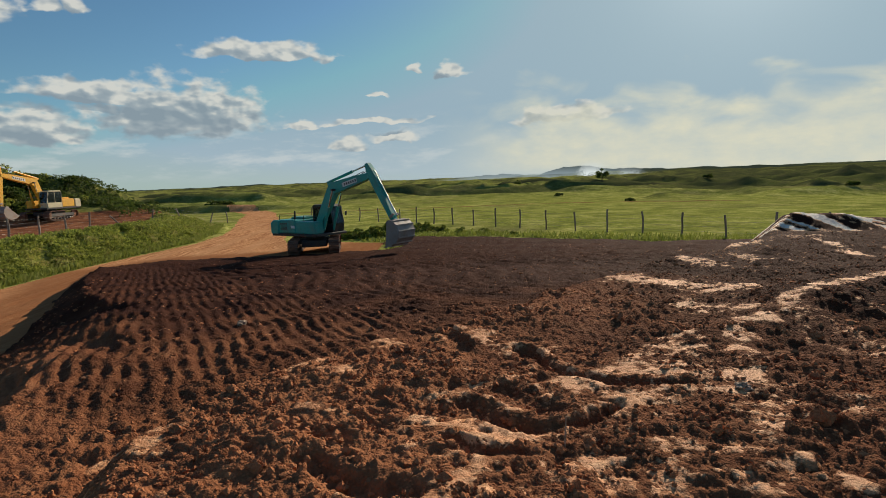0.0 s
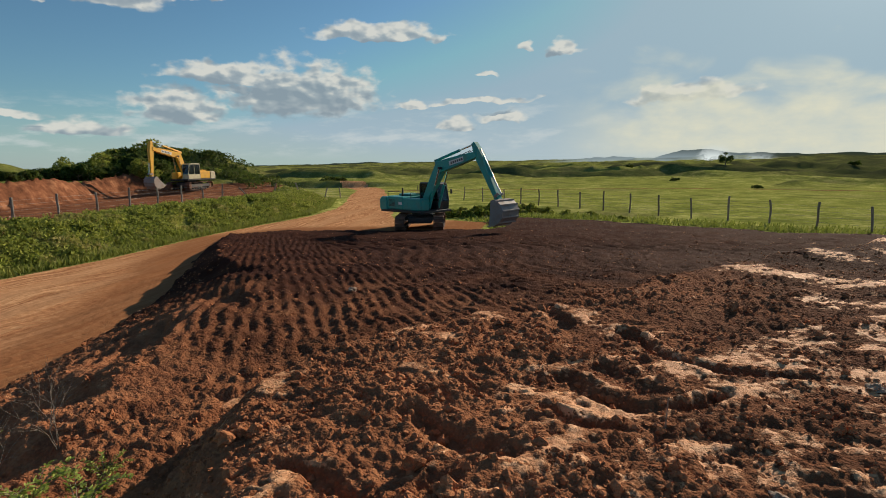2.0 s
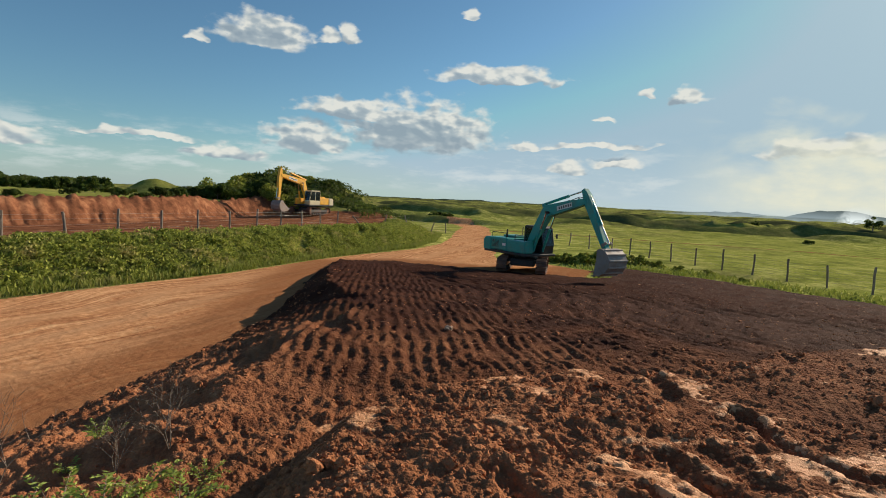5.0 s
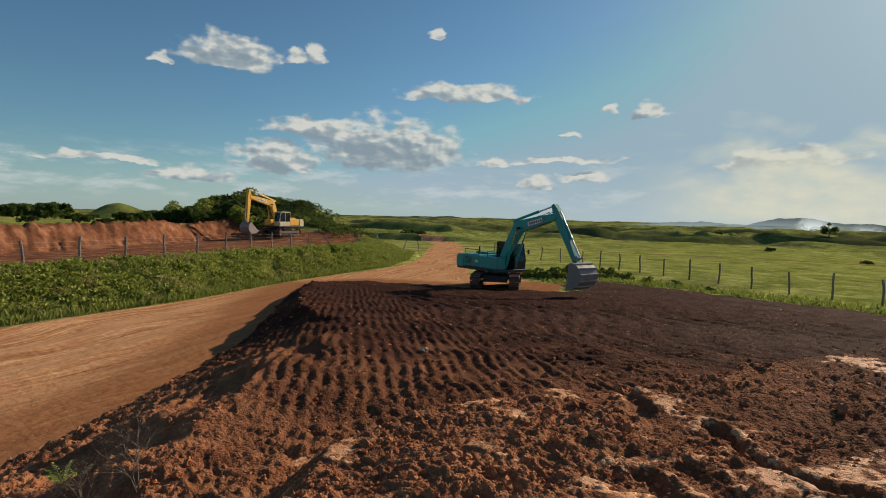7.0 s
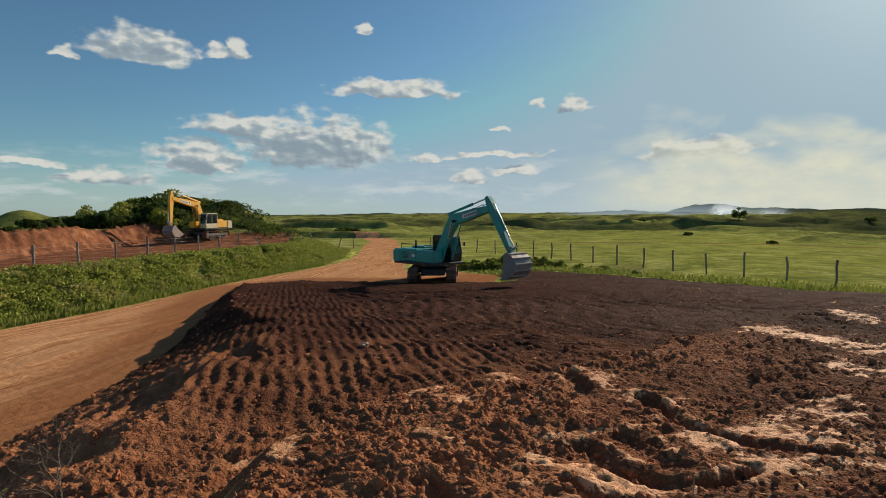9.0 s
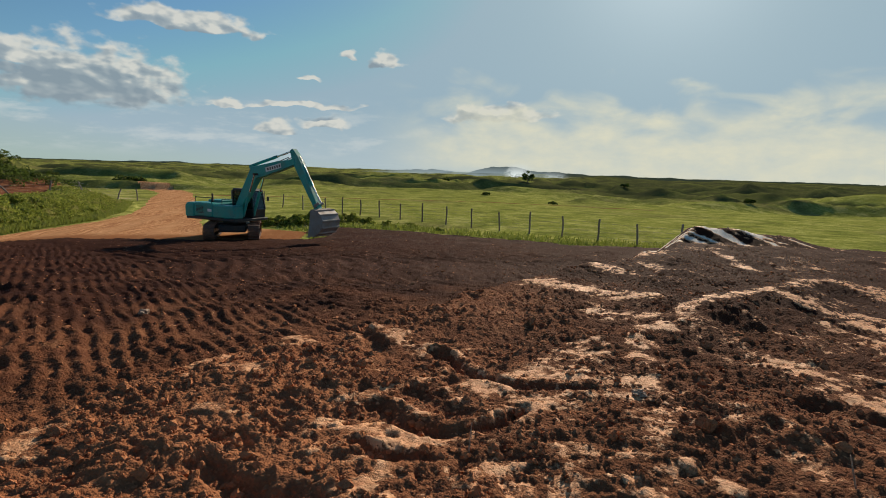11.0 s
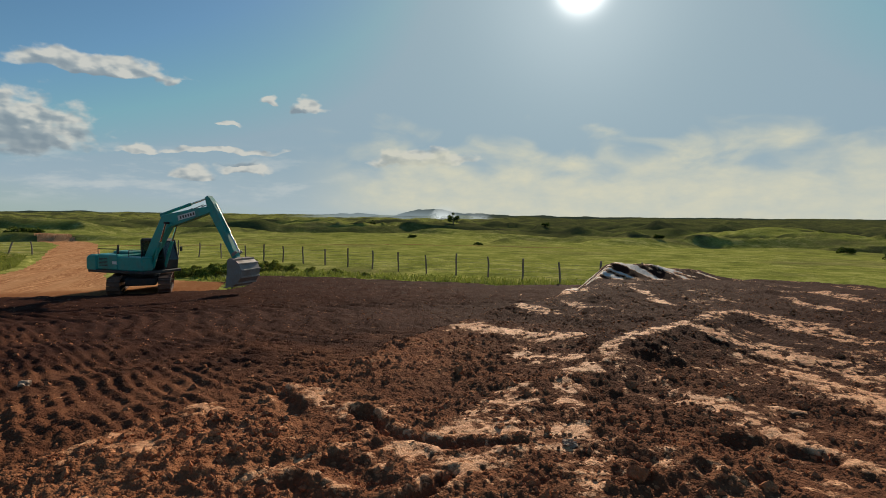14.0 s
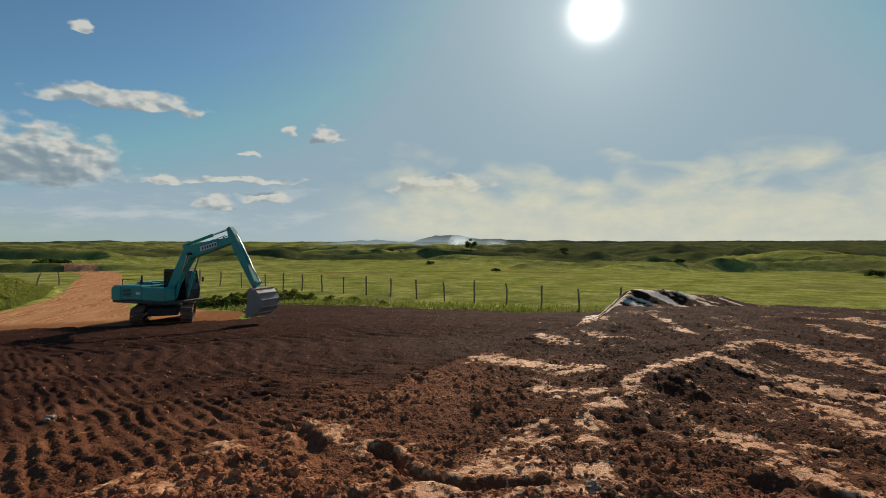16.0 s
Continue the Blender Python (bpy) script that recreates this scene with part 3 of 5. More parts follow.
    zp = np.where(shelf > 0, np.minimum(high, low + shelf * 0.85), low)
    zp = np.where(shelf > 0, np.maximum(zp, np.minimum(low, high)), zp)
    on = step(pad, -0.05, 0.12)
    lit_smear = np.maximum(0.88 * np.maximum.reduce([segment_mask(x, y, rows) for rows in (SMEARS_NEAR, SMEARS_RIDGE, SMEARS_FAR)]), 0.55 * segment_mask(x, y, SMEARS_BROAD)) * (shelf > -0.3)
    flake = perlin(x * 2.6 + 0.8 * y, y * 8 - 1.5 * x, 131) + 0.7 * perlin(x * 7, y * 15, 132) + 0.35 * perlin(x * 22, y * 30, 133)
    lit_smear = lit_smear * (0.25 + 0.75 * step(flake, -0.38, -0.08))
    rightpart = step(0.88 * x - 0.47 * y, -3.5, 2.5)
    lit_smear = np.maximum(lit_smear, 0.40 * step(perlin(x * 0.9, y * 0.42, 57) + 0.35 * perlin(x * 2.6, y * 1.7, 58), 0.16, 0.42) * (shelf > 0.4) * rightpart)
    # pale streaks on the heap's shaded face, standing in for reflected sky
    lit_smear = np.maximum(lit_smear, 1.5 * step(tip, -0.2, 0.1) * (1 - step(tip, 1.5, 1.9)) * step(fbm(x * 2.2 + y * 1.3, y * 0.35 - x * 0.2, 3, 59), -0.30 + 0.05 * (x - 12), 0.02 + 0.05 * (x - 12)))
    # fine streaks dragged out by tracks and bucket, painted as catching sun
    lean = step(x - 0.35 * y, -0.5, 2.0)
    sa = perlin((0.43 * x - 0.90 * y) * 3.6, (0.90 * x + 0.43 * y) * 0.9, 91) + 0.5 * perlin(x * 4, y * 4, 92)
    sb = perlin((0.98 * x + 0.15 * y) * 2.6, (0.98 * y - 0.15 * x) * 0.6, 93) + 0.5 * perlin(x * 3, y * 3, 94)
    streak = step((1 - lean) * sa + lean * sb + 0.16 * (1 - step(r, 7, 10)), 0.16, 0.5) * step(shelf, 0.1, 0.5) * step(perlin(x * 0.55, y * 0.55, 95), -0.3, 0.2)
    lit_smear = np.maximum(lit_smear, 0.5 * streak * (1 - 0.5 * step(r, 5.5, 8))) * (1 - 0.9 * step(-ruts, 0.015, 0.06))
    if fine:
        loose = (1 - 0.82 * np.clip(lit_smear * 1.25, 0, 1))
        fade = 1 - step(r, 18, 45) * 0.4
        wx, wy = x + 0.10 * perlin(x * 4, y * 4, 122), y + 0.10 * perlin(x * 4, y * 4, 123)
        boulder = np.clip(1 - cells(wx * 2.6, wy * 2.6, 60) * 1.5, 0, 1) ** 0.6
        lump = np.clip(1 - cells(wx * 5.0, wy * 5.0, 61) * 1.3, 0, 1) ** 0.7
        clod = np.clip(1 - cells(wx * 11, wy * 11, 63) * 1.2, 0, 1) ** 0.8
        sparse = step(perlin(x * 0.9, y * 0.9, 67), -0.25, 0.30)
        heaped = step(perlin(x * 0.5 + 3, y * 0.5, 124) + 0.35 * np.exp(-((x - 3.9) ** 2 + (y - 3.9) ** 2) / 1.6), 0.05, 0.35)
        rough = 0.050 * boulder * heaped + 0.052 * lump * (0.3 + 0.7 * sparse) + 0.042 * clod * (0.4 + 0.6 * sparse)
        rough += 0.035 * np.abs(perlin(x * 1.7 + y, y * 4 - x, 66)) + 0.05 * np.abs(perlin(x * 9, y * 9, 68)) + 0.03 * np.abs(perlin(x * 19, y * 19, 65))
        rough += 0.028 * fbm(x * 2.2, y * 2.2, 5, 69, 0.55) - 0.085
        slope = (1 - step(inside_distance(x, y, PAD), 1.5, 4.0)) * step(y, 1, 3) * (1 - step(y, 14, 18)) * (x < 0)
        rough += slope * (0.06 * lump + 0.05 * boulder)
        # furrows left by the bucket's teeth on the lower ground
        u = 0.875 * x + 0.48 * y + 0.16 * perlin(x / 1.1, y / 1.1, 71) + 0.05 * perlin(x / 0.35, y / 0.35, 70)
        w = 0.42 * x + 0.91 * y + 0.12 * perlin(x / 1.5, y / 1.5, 73)
        turn_ = step(u + 0.25 * (y - 10), 3.0, 5.2)
        fur = (1 - turn_) * np.sin(u * 2 * np.pi / 0.24) + turn_ * np.sin(w * 2 * np.pi / (0.27 + 0.14 * step(r, 12, 22)))
        furrow = (0.021 + 0.020 * step(r, 12, 24)) * fur * (0.25 + 1.2 * np.clip(0.5 + 1.3 * perlin(x * 1.8, y * 1.8, 75), 0, 1))
        lower = 1 - step(shelf, -0.5, 0.05)
        ploughed = lower * step(inside_distance(x, y, PAD), 0.8, 1.8) * step(y, 4.2, 7.2)
        rough = rough * (1 - 0.25 * ploughed) + ploughed * furrow
        zp = zp + rough * loose * fade + lit_smear * 0.012 * perlin(x * 14, y * 3, 77)
        zroad2 = 0.012 * fbm(x * 4, y * 4, 3, 79) * wet * (r < 48)
        z = z + zroad2
    z = z * (1 - on) + np.maximum(z, zp) * on
    damp_shade = np.clip(step(perlin(x / 3.1, y / 3.1, 81) + 0.05 * (y - 12), -0.2, 0.9) * 0.7 + 0.3 * rightpart, 0, 1) * (1 - step(shelf, 0, .6) * 0.55)
    damp_shade = np.maximum(damp_shade, 0.10 + 0.3 * perlin(x / 1.4, y / 1.4, 99) + 0.42 * step(y, 3.2, 7) * (1 - 0.55 * step(shelf, 0, 0.4)) + 0.24 + 0.30 * step(r, 7.5, 13) + 0.48 * step(0.8 * x - 0.3 * y, -2.0, 2.0))
    # far pad: damp, with the furrows' shade painted in as well
    damp_shade = np.maximum(damp_shade, 1.08 * step(0.35 * x + y, 9, 15) * (1 - step(shelf, -.4, .2)))
    # lighter on the left slope, where the sun falls
    damp_shade *= 1 - 0.65 * step(-x - 0.35 * y, 1.8, 4.2) * (1 - step(y, 8, 13))
    track = np.clip(np.sin((x + 0.12 * y) * 2 * np.pi / 2.3 + 1.5 * perlin(x / 6, y / 14, 83)) * 1.4, 0, 1) * step(road, 0.5, 2)
    return z, dict(pad=on, road=road, lit_smear=lit_smear, damp_shade=damp_shade, dirt=np.clip(dirt, 0, 1), wood_haze=wood_haze, brush_shade=brush_shade, track=track, bank=bank, mud=step(inside_distance(x, y, PAD), -4.5, -0.3) * (r < 60))


def height(x, y):
    z, _ = land(np.array([float(x)]), np.array([float(y)]))
    return float(z[0])


def mesh_object(name, verts, faces, mat, attrs=None, smooth=True):
    me = bpy.data.meshes.new(name)
    k = faces.shape[1]
    me.vertices.add(len(verts)), me.loops.add(faces.size), me.polygons.add(len(faces))
    me.vertices.foreach_set("co", np.ascontiguousarray(verts, np.float32).ravel())
    me.loops.foreach_set("vertex_index", np.ascontiguousarray(faces, np.int32).ravel())
    me.polygons.foreach_set("loop_start", np.arange(0, faces.size, k, dtype=np.int32))
    me.polygons.foreach_set("loop_total", np.full(len(faces), k, np.int32))
    me.polygons.foreach_set("use_smooth", np.full(len(faces), smooth, bool))
    me.update(calc_edges=True)
    for key, val in (attrs or {}).items():
        me.attributes.new(key, "FLOAT", "POINT").data.foreach_set("value", np.ascontiguousarray(val, np.float32))
    me.materials.append(mat)
    return new(name, me)


def build_land():
    az = np.concatenate([np.arange(-80, 66, 0.19), np.arange(66, 280, 1.2)])
    rad = np.concatenate([np.arange(0.05, 1.49, 0.05), 1.5 * 1.0066 ** np.arange(520), ])
    rad = np.concatenate([rad, rad[-1] * 1.016 ** np.arange(1, 145)])
    rad = np.concatenate([rad, rad[-1] * 1.05 ** np.arange(1, 46)])
    a, r = np.meshgrid(np.radians(az), rad)
    x, y = r * np.sin(a), r * np.cos(a)
    z, m = land(x.ravel(), y.ravel())
    co = np.stack([x.ravel(), y.ravel(), z], 1)
    nr, nc = len(rad), len(az)
    i, j = np.meshgrid(np.arange(nr - 1), np.arange(nc), indexing="ij")
    j2 = (j + 1) % nc
    q = np.stack([i * nc + j, i * nc + j2, (i + 1) * nc + j2, (i + 1) * nc + j], -1).reshape(-1, 4)[:, ::-1]
    pad = m["pad"][q].mean(1) > 0.5
    road = (m["road"][q].mean(1) > 0) & ~pad
    for name, sel, mat, keys, label in (
            ("ground", ~(pad | road), GROUND, ("dirt", "wood_haze", "brush_shade"), "rolling green pasture with bare red earth terrace"),
            ("road", road, ROAD, ("track", "mud"), "packed orange-red dirt road with wheel tracks"),
            ("earth_pad", pad, SOIL, ("lit_smear", "damp_shade"), "raised pad of loose furrowed red-brown soil")):
        f = q[sel]
        used, inv = np.unique(f, return_inverse=True)
        ob = mesh_object(name, co[used], inv.reshape(-1, 4), mat, {k: m[k][used] for k in keys})
        tagged(ob, label, name.replace("earth_pad", "soil"), kind="structure")


build_land()

# ---- building helpers ----


def part(name, bm, mat, parent, label=""):
    me = bpy.data.meshes.new(name)
    bm.to_mesh(me)
    bm.free()
    me.materials.append(mat)
    ob = new(name, me)
    ob.parent = parent
    return tagged(ob, label) if label else ob


def empty(name, m, label, category, group=""):
    ob = new(name)
    ob.matrix_world = m
    return tagged(ob, label, category, group)


def box(size, at, bevel=0.02, turn=None, bm=None):
    bm = bm or bmesh.new()
    made = bmesh.ops.create_cube(bm, size=1.0)["verts"]
    m = Matrix.Translation(at) @ (turn or Matrix()) @ Matrix.Diagonal((*size, 1))
    bmesh.ops.transform(bm, matrix=m, verts=made)
    if bevel:
        edges = list({e for v in made for e in v.link_edges})
        bmesh.ops.bevel(bm, geom=edges, offset=bevel, segments=1, affect="EDGES")
    return bm


def profile(points, y0, y1, bevel=0.02, bm=None):
    """A side outline in x, z given thickness from y0 to y1."""
    bm = bm or bmesh.new()
    a = [bm.verts.new((x, y0, z)) for x, z in points]
    b = [bm.verts.new((x, y1, z)) for x, z in points]
    k = len(points)
    faces = [bm.faces.new(a), bm.faces.new(b[::-1])]
    faces += [bm.faces.new((a[i], b[i], b[(i + 1) % k], a[(i + 1) % k])) for i in range(k)]
    bmesh.ops.recalc_face_normals(bm, faces=faces)
    if bevel:
        bmesh.ops.bevel(bm, geom=list({e for f in faces for e in f.edges}), offset=bevel, segments=1, affect="EDGES")
    return bm


def rod(p, q, r0, r1=None, sides=8, bm=None):
    bm = bm or bmesh.new()
    p, q = Vector(p), Vector(q)
    turn = (q - p).to_track_quat("Z", "Y").to_matrix().to_4x4()
    bmesh.ops.create_cone(bm, cap_ends=True, segments=sides, radius1=r0, radius2=r0 if r1 is None else r1, depth=(q - p).length,
                          matrix=Matrix.Translation((p + q) / 2) @ turn)
    return bm


# ---- excavators ----


def excavator(m, name_label, paint_mat, body_mat, under_turn, boom_pts, stick_pts, bucket_turn, group="excavators on the site"):
    top = empty("excavator", m, name_label, "excavator", group)
    # undercarriage
    ut = Matrix.Rotation(under_turn, 4, "Z")
    bm = box((2.6, 1.5, 0.42), (0, 0, 0.62), 0.06)
    box((1.3, 2.1, 0.3), (0, 0, 0.72), 0.05, bm=bm)
    rod((0, 0, 0.80), (0, 0, 1.04), 0.62, sides=20, bm=bm)
    bmesh.ops.transform(bm, matrix=ut, verts=bm.verts)
    part("undercarriage", bm, BLACK, top)
    for side in (-1, 1):
        yc = side * 1.18
        half, rr = 1.72, 0.40
        bm = box((3.3, 0.34, 0.34), (0, yc, 0.47), 0.05)
        for k in range(7):
            rod((-1.3 + k * 0.43, yc - 0.24, 0.16), (-1.3 + k * 0.43, yc + 0.24, 0.16), 0.10, sides=10, bm=bm)
        bmesh.ops.transform(bm, matrix=ut, verts=bm.verts)
        track = part("track_frame", bm, BLACK, top)
        for xx, nm in ((-half, "sprocket"), (half, "idler")):
            bm = rod((xx, yc - 0.13, 0.46), (xx, yc + 0.13, 0.46), 0.33, sides=18)
            rod((xx, yc - 0.2, 0.46), (xx, yc + 0.2, 0.46), 0.14, sides=12, bm=bm)
            bmesh.ops.transform(bm, matrix=ut, verts=bm.verts)
            part(nm, bm, TRACKM, track)
        run = 2 * half
        total = 2 * run + 2 * math.pi * rr
        count = 46
        for k in range(count):
            s = total * k / count
            if s < run:
                x, z, a = -half + s, 0.46 + rr, 0
            elif s < run + math.pi * rr:
                b = (s - run) / rr
                x, z, a = half + rr * math.sin(b), 0.46 + rr * math.cos(b), b
            elif s < 2 * run + math.pi * rr:
                x, z, a = half - (s - run - math.pi * rr), 0.46 - rr, math.pi
            else:
                b = (s - 2 * run - math.pi * rr) / rr
                x, z, a = -half - rr * math.sin(b), 0.46 - rr * math.cos(b), math.pi + b
            bm = box((0.185, 0.60, 0.035), (0, 0, 0.0), 0.0)
            box((0.03, 0.60, 0.035), (-0.07, 0, 0.03), 0.0, bm=bm)
            bmesh.ops.transform(bm, matrix=ut @ Matrix.Translation((x, yc, z)) @ Matrix.Rotation(a, 4, "Y"), verts=bm.verts)
            part("track_shoe", bm, TRACKM, track)
    # upper structure, boom towards +x, cab on its left
    bm = box((4.1, 2.5, 0.16), (-0.55, 0, 1.13), 0.03)
    part("deck", bm, BLACK, top)
    bm = profile([(-2.75, 1.2), (-2.55, 1.08), (-1.95, 1.08), (-1.95, 2.02), (-2.55, 2.02), (-2.75, 1.85)], -1.24, 1.24, 0.07)
    part("counterweight", bm, body_mat, top)
    bm = box((1.55, 2.42, 0.82), (-1.16, 0, 1.63), 0.06)
    box((1.2, 1.1, 0.16), (-1.2, 0.2, 2.10), 0.05, bm=bm)
    hood = part("engine_cover", bm, paint_mat, top)
    for k in range(6):
        part("vent_slat", box((0.62, 0.02, 0.035), (-1.45, -1.225, 1.45 + k * 0.075), 0.0), BLACK, hood)
    part("exhaust", rod((-1.2, -0.5, 2.0), (-1.2, -0.5, 2.55), 0.055, sides=10), BLACK, top, "dark exhaust pipe")
    bm = box((1.75, 0.72, 0.74), (0.45, -0.82, 1.58), 0.05)
    part("tank", bm, paint_mat, top)
    part("sticker", box((0.34, 0.008, 0.16), (-0.62, -1.222, 1.62), 0.0), WHITE, top, "pale sticker with illegible marks")
    for p, q in (((-1.9, -1.15, 2.05), (-1.9, -1.15, 2.35)), ((-0.5, -1.15, 2.0), (-0.5, -1.15, 2.35)), ((-1.9, -1.15, 2.35), (-0.5, -1.15, 2.35)),
                 ((0.3, -1.1, 1.9), (0.3, -1.1, 2.3)), ((1.2, -1.1, 1.9), (1.2, -1.1, 2.3)), ((0.3, -1.1, 2.3), (1.2, -1.1, 2.3))):
        part("handrail", rod(p, q, 0.02, sides=6), BLACK, top)
    # cab
    side = [(-0.42, 1.22), (1.28, 1.22), (1.38, 1.75), (1.18, 2.72), (0.95, 2.88), (-0.30, 2.88), (-0.42, 2.72)]
    cab = part("cab", profile([(-0.42, 1.21), (1.30, 1.21), (1.36, 1.72), (-0.42, 1.72)], 0.26, 1.22, 0.03), body_mat if body_mat is not paint_mat else BLACK, top)
    part("cab_roof", profile([(-0.42, 2.76), (1.16, 2.76), (1.02, 2.90), (-0.36, 2.90)], 0.26, 1.22, 0.03), body_mat if body_mat is not paint_mat else BLACK, cab)
    for yy in (0.29, 1.19):
        for (x0, z0), (x1, z1) in (((-0.38, 1.7), (-0.38, 2.8)), ((0.42, 1.7), (0.42, 2.8)), ((1.34, 1.7), (1.10, 2.8))):
            part("cab_pillar", rod((x0, yy, z0), (x1, yy, z1), 0.045, sides=6), body_mat if body_mat is not paint_mat else BLACK, cab)
        for x0, x1, x2, x3 in ((-0.34, 0.38, 0.38, -0.34), (0.46, 1.30, 1.08, 0.46)):
            part("window_pane", profile([(x0, 1.72), (x1, 1.72), (x2, 2.76), (x3, 2.76)], yy - 0.006, yy + 0.006, 0), GLASS, cab)
    for x0, x1 in ((-0.39, -0.39), (1.335, 1.10)):
        bm = profile([(x0 - .006, 1.72), (x0 + .006, 1.72), (x1 + .006, 2.76), (x1 - .006, 2.76)], 0.33, 1.15, 0)
        part("window_pane", bm, GLASS, cab)
    bm = box((0.5, 0.5, 0.14), (0.25, 0.74, 1.78), 0.05)
    box((0.12, 0.48, 0.66), (-0.02, 0.74, 2.15), 0.05, Matrix.Rotation(radians(-8), 4, "Y"), bm=bm)
    part("driver_seat", bm, BLACK, cab)
    part("mirror", box((0.05, 0.16, 0.28), (1.42, 1.34, 2.3), 0.02), BLACK, cab)
    part("mirror_arm", rod((1.25, 1.2, 2.3), (1.42, 1.34, 2.3), 0.012, sides=5), BLACK, cab)
    # boom: an outline that thickens at the bend
    (fx, fz), (bx, bz), (tx, tz) = boom_pts
    foot, bend, tip = Vector((fx, 0, fz)), Vector((bx, 0, bz)), Vector((tx, 0, tz))

    def off(a, b, d):
        v = (b - a).normalized()
        return Vector((-v.z, 0, v.x)) * d
    n1, n2 = off(foot, bend, 1), off(bend, tip, 1)
    nb = (n1 + n2).normalized()
    up = [foot + n1 * .20, foot.lerp(bend, .55) + n1 * .33, bend + nb * .42, bend.lerp(tip, .5) + n2 * .30, tip + n2 * .17]
    dn = [foot - n1 * .20, foot.lerp(bend, .55) - n1 * .30, bend - nb * .36, bend.lerp(tip, .5) - n2 * .28, tip - n2 * .17]
    boom = part("boom", profile([(v.x, v.z) for v in up + dn[::-1]], -0.20 - 0.02, 0.20 - 0.02, 0.025), paint_mat, top)
    a, b = bend.lerp(tip, .30), bend.lerp(tip, .68)
    for yy in (-0.229, 0.189):
        pts = [a + n2 * .13, b + n2 * .13, b - n2 * .13, a - n2 * .13]
        plate = part("name_plate", profile([(v.x, v.z) for v in pts], yy - .004, yy + .004, 0), WHITE, boom, "white name plate with plain dark bars")
        for k in range(6):
            c = a.lerp(b, 0.12 + 0.15 * k)
            d_ = (b - a).normalized()
            q = [c + n2 * .07, c + d_ * .10 + n2 * .07, c + d_ * .10 - n2 * .07, c - n2 * .07]
            part("letter_bar", profile([(v.x, v.z) for v in q], yy - .008, yy + .008, 0), BLACK, plate)
    for yy in (-0.42, 0.36):
        p, q = Vector((1.25, yy, 1.35)), bend.lerp(tip, 0.06) - nb * 0.12
        q.y = yy
        mid = p.lerp(q, 0.58)
        cyl = part("boom_cylinder", rod(p, mid, 0.085, sides=12), paint_mat, top)
        part("cylinder_rod", rod(mid, q, 0.05, sides=10), CHROME, cyl)
    part("bend_pin", rod(bend.lerp(tip, .06) - nb * .12 + Vector((0, -.5, 0)), bend.lerp(tip, .06) - nb * .12 + Vector((0, .45, 0)), 0.07, sides=12), BLACK, boom)
    # stick
    (sx, sz), (ex, ez) = stick_pts
    s0, s1 = Vector((sx, 0, sz)), Vector((ex, 0, ez))
    sd = (s1 - s0).normalized()
    sn = Vector((sd.z, 0, -sd.x))
    if sn.x > 0:
        sn = -sn
    pin = tip
    out = [s0 - sn * .12, s0 + sn * .10, pin + sn * .20, s1 + sn * .13, s1 - sn * .13, pin - sn * .34 + sd * .25, pin - sn * .30 - sd * .25]
    stick = part("stick", profile([(v.x, v.z) for v in out], -0.17 - .02, 0.17 - .02, 0.02), paint_mat, top)
    p = bend + nb * .52 - (tip - bend).normalized() * .15
    q = s0 + sd * .06
    mid = p.lerp(q, 0.62)
    cyl = part("stick_cylinder", rod(p, mid, 0.085, sides=12), paint_mat, boom)
    part("cylinder_rod", rod(mid, q, 0.05, sides=10), CHROME, cyl)
    part("bracket", profile([(v.x, v.z) for v in (bend + nb * .36 - n1 * 0 - n2.cross(Vector((0, 1, 0))) * .25, p + nb * .08, bend + nb * .36 + n2.cross(Vector((0, 1, 0))) * .25)], -.12, .12, 0), paint_mat, boom)
    p, q = s0 - sn * .18 + sd * .55, s1 - sn * .30 - sd * .25
    mid = p.lerp(q, 0.6)
    cyl = part("bucket_cylinder", rod(p, mid, 0.075, sides=12), paint_mat, stick)
    part("cylinder_rod", rod(mid, q, 0.045, sides=10), CHROME, cyl)
    for yy in (-0.22, 0.18):
        bm = profile([(v.x, v.z) for v in (q - sn * .06, s1 - sd * .22 + sn * .02, s1 - sd * .38 + sn * .02, q - sd * .14)], yy - .02, yy + .02, 0)
        part("bucket_link", bm, STEEL, stick)
    for k, w in ((0.25, .05), (0.5, .08), (0.75, .05)):
        hose0, hose1 = bend.lerp(tip, k) + n2 * .30, bend.lerp(tip, min(k + .3, 1.05)) + n2 * (.30 + w)
        part("hose", rod(hose0 + Vector((0, .08, 0)), hose1 + Vector((0, .08, 0)), 0.022, sides=6), BLACK, boom)
    # bucket hanging from the stick's end: a curved shell with side plates and teeth
    bt = Matrix.Translation(s1) @ Matrix.Rotation(bucket_turn, 4, "Y")
    arc = [(0.10, 0.12), (0.42, 0.02), (0.66, -0.22), (0.76, -0.55), (0.68, -0.90), (0.42, -1.18), (0.05, -1.32), (-0.32, -1.34)]
    half = 0.68
    bm = bmesh.new()
    rows = []
    for grow in (0.0, -0.045):
        ring = []
        for i, (x, z) in enumerate(arc):
            c = Vector((x - 0.1, 0, z + 0.6)).normalized()
            ring.append([bm.verts.new((x + c.x * grow, y, z + c.z * grow)) for y in (-half, half)])
        rows.append(ring)
    for ring in rows:
        for i in range(len(arc) - 1):
            bm.faces.new((ring[i][0], ring[i][1], ring[i + 1][1], ring[i + 1][0]))
    for i in range(len(arc) - 1):
        for s in (0, 1):
            bm.faces.new((rows[0][i][s], rows[0][i + 1][s], rows[1][i + 1][s], rows[1][i][s]))
    for i in (0, len(arc) - 1):
        bm.faces.new((rows[0][i][0], rows[0][i][1], rows[1][i][1], rows[1][i][0]))
    bmesh.ops.recalc_face_normals(bm, faces=bm.faces)
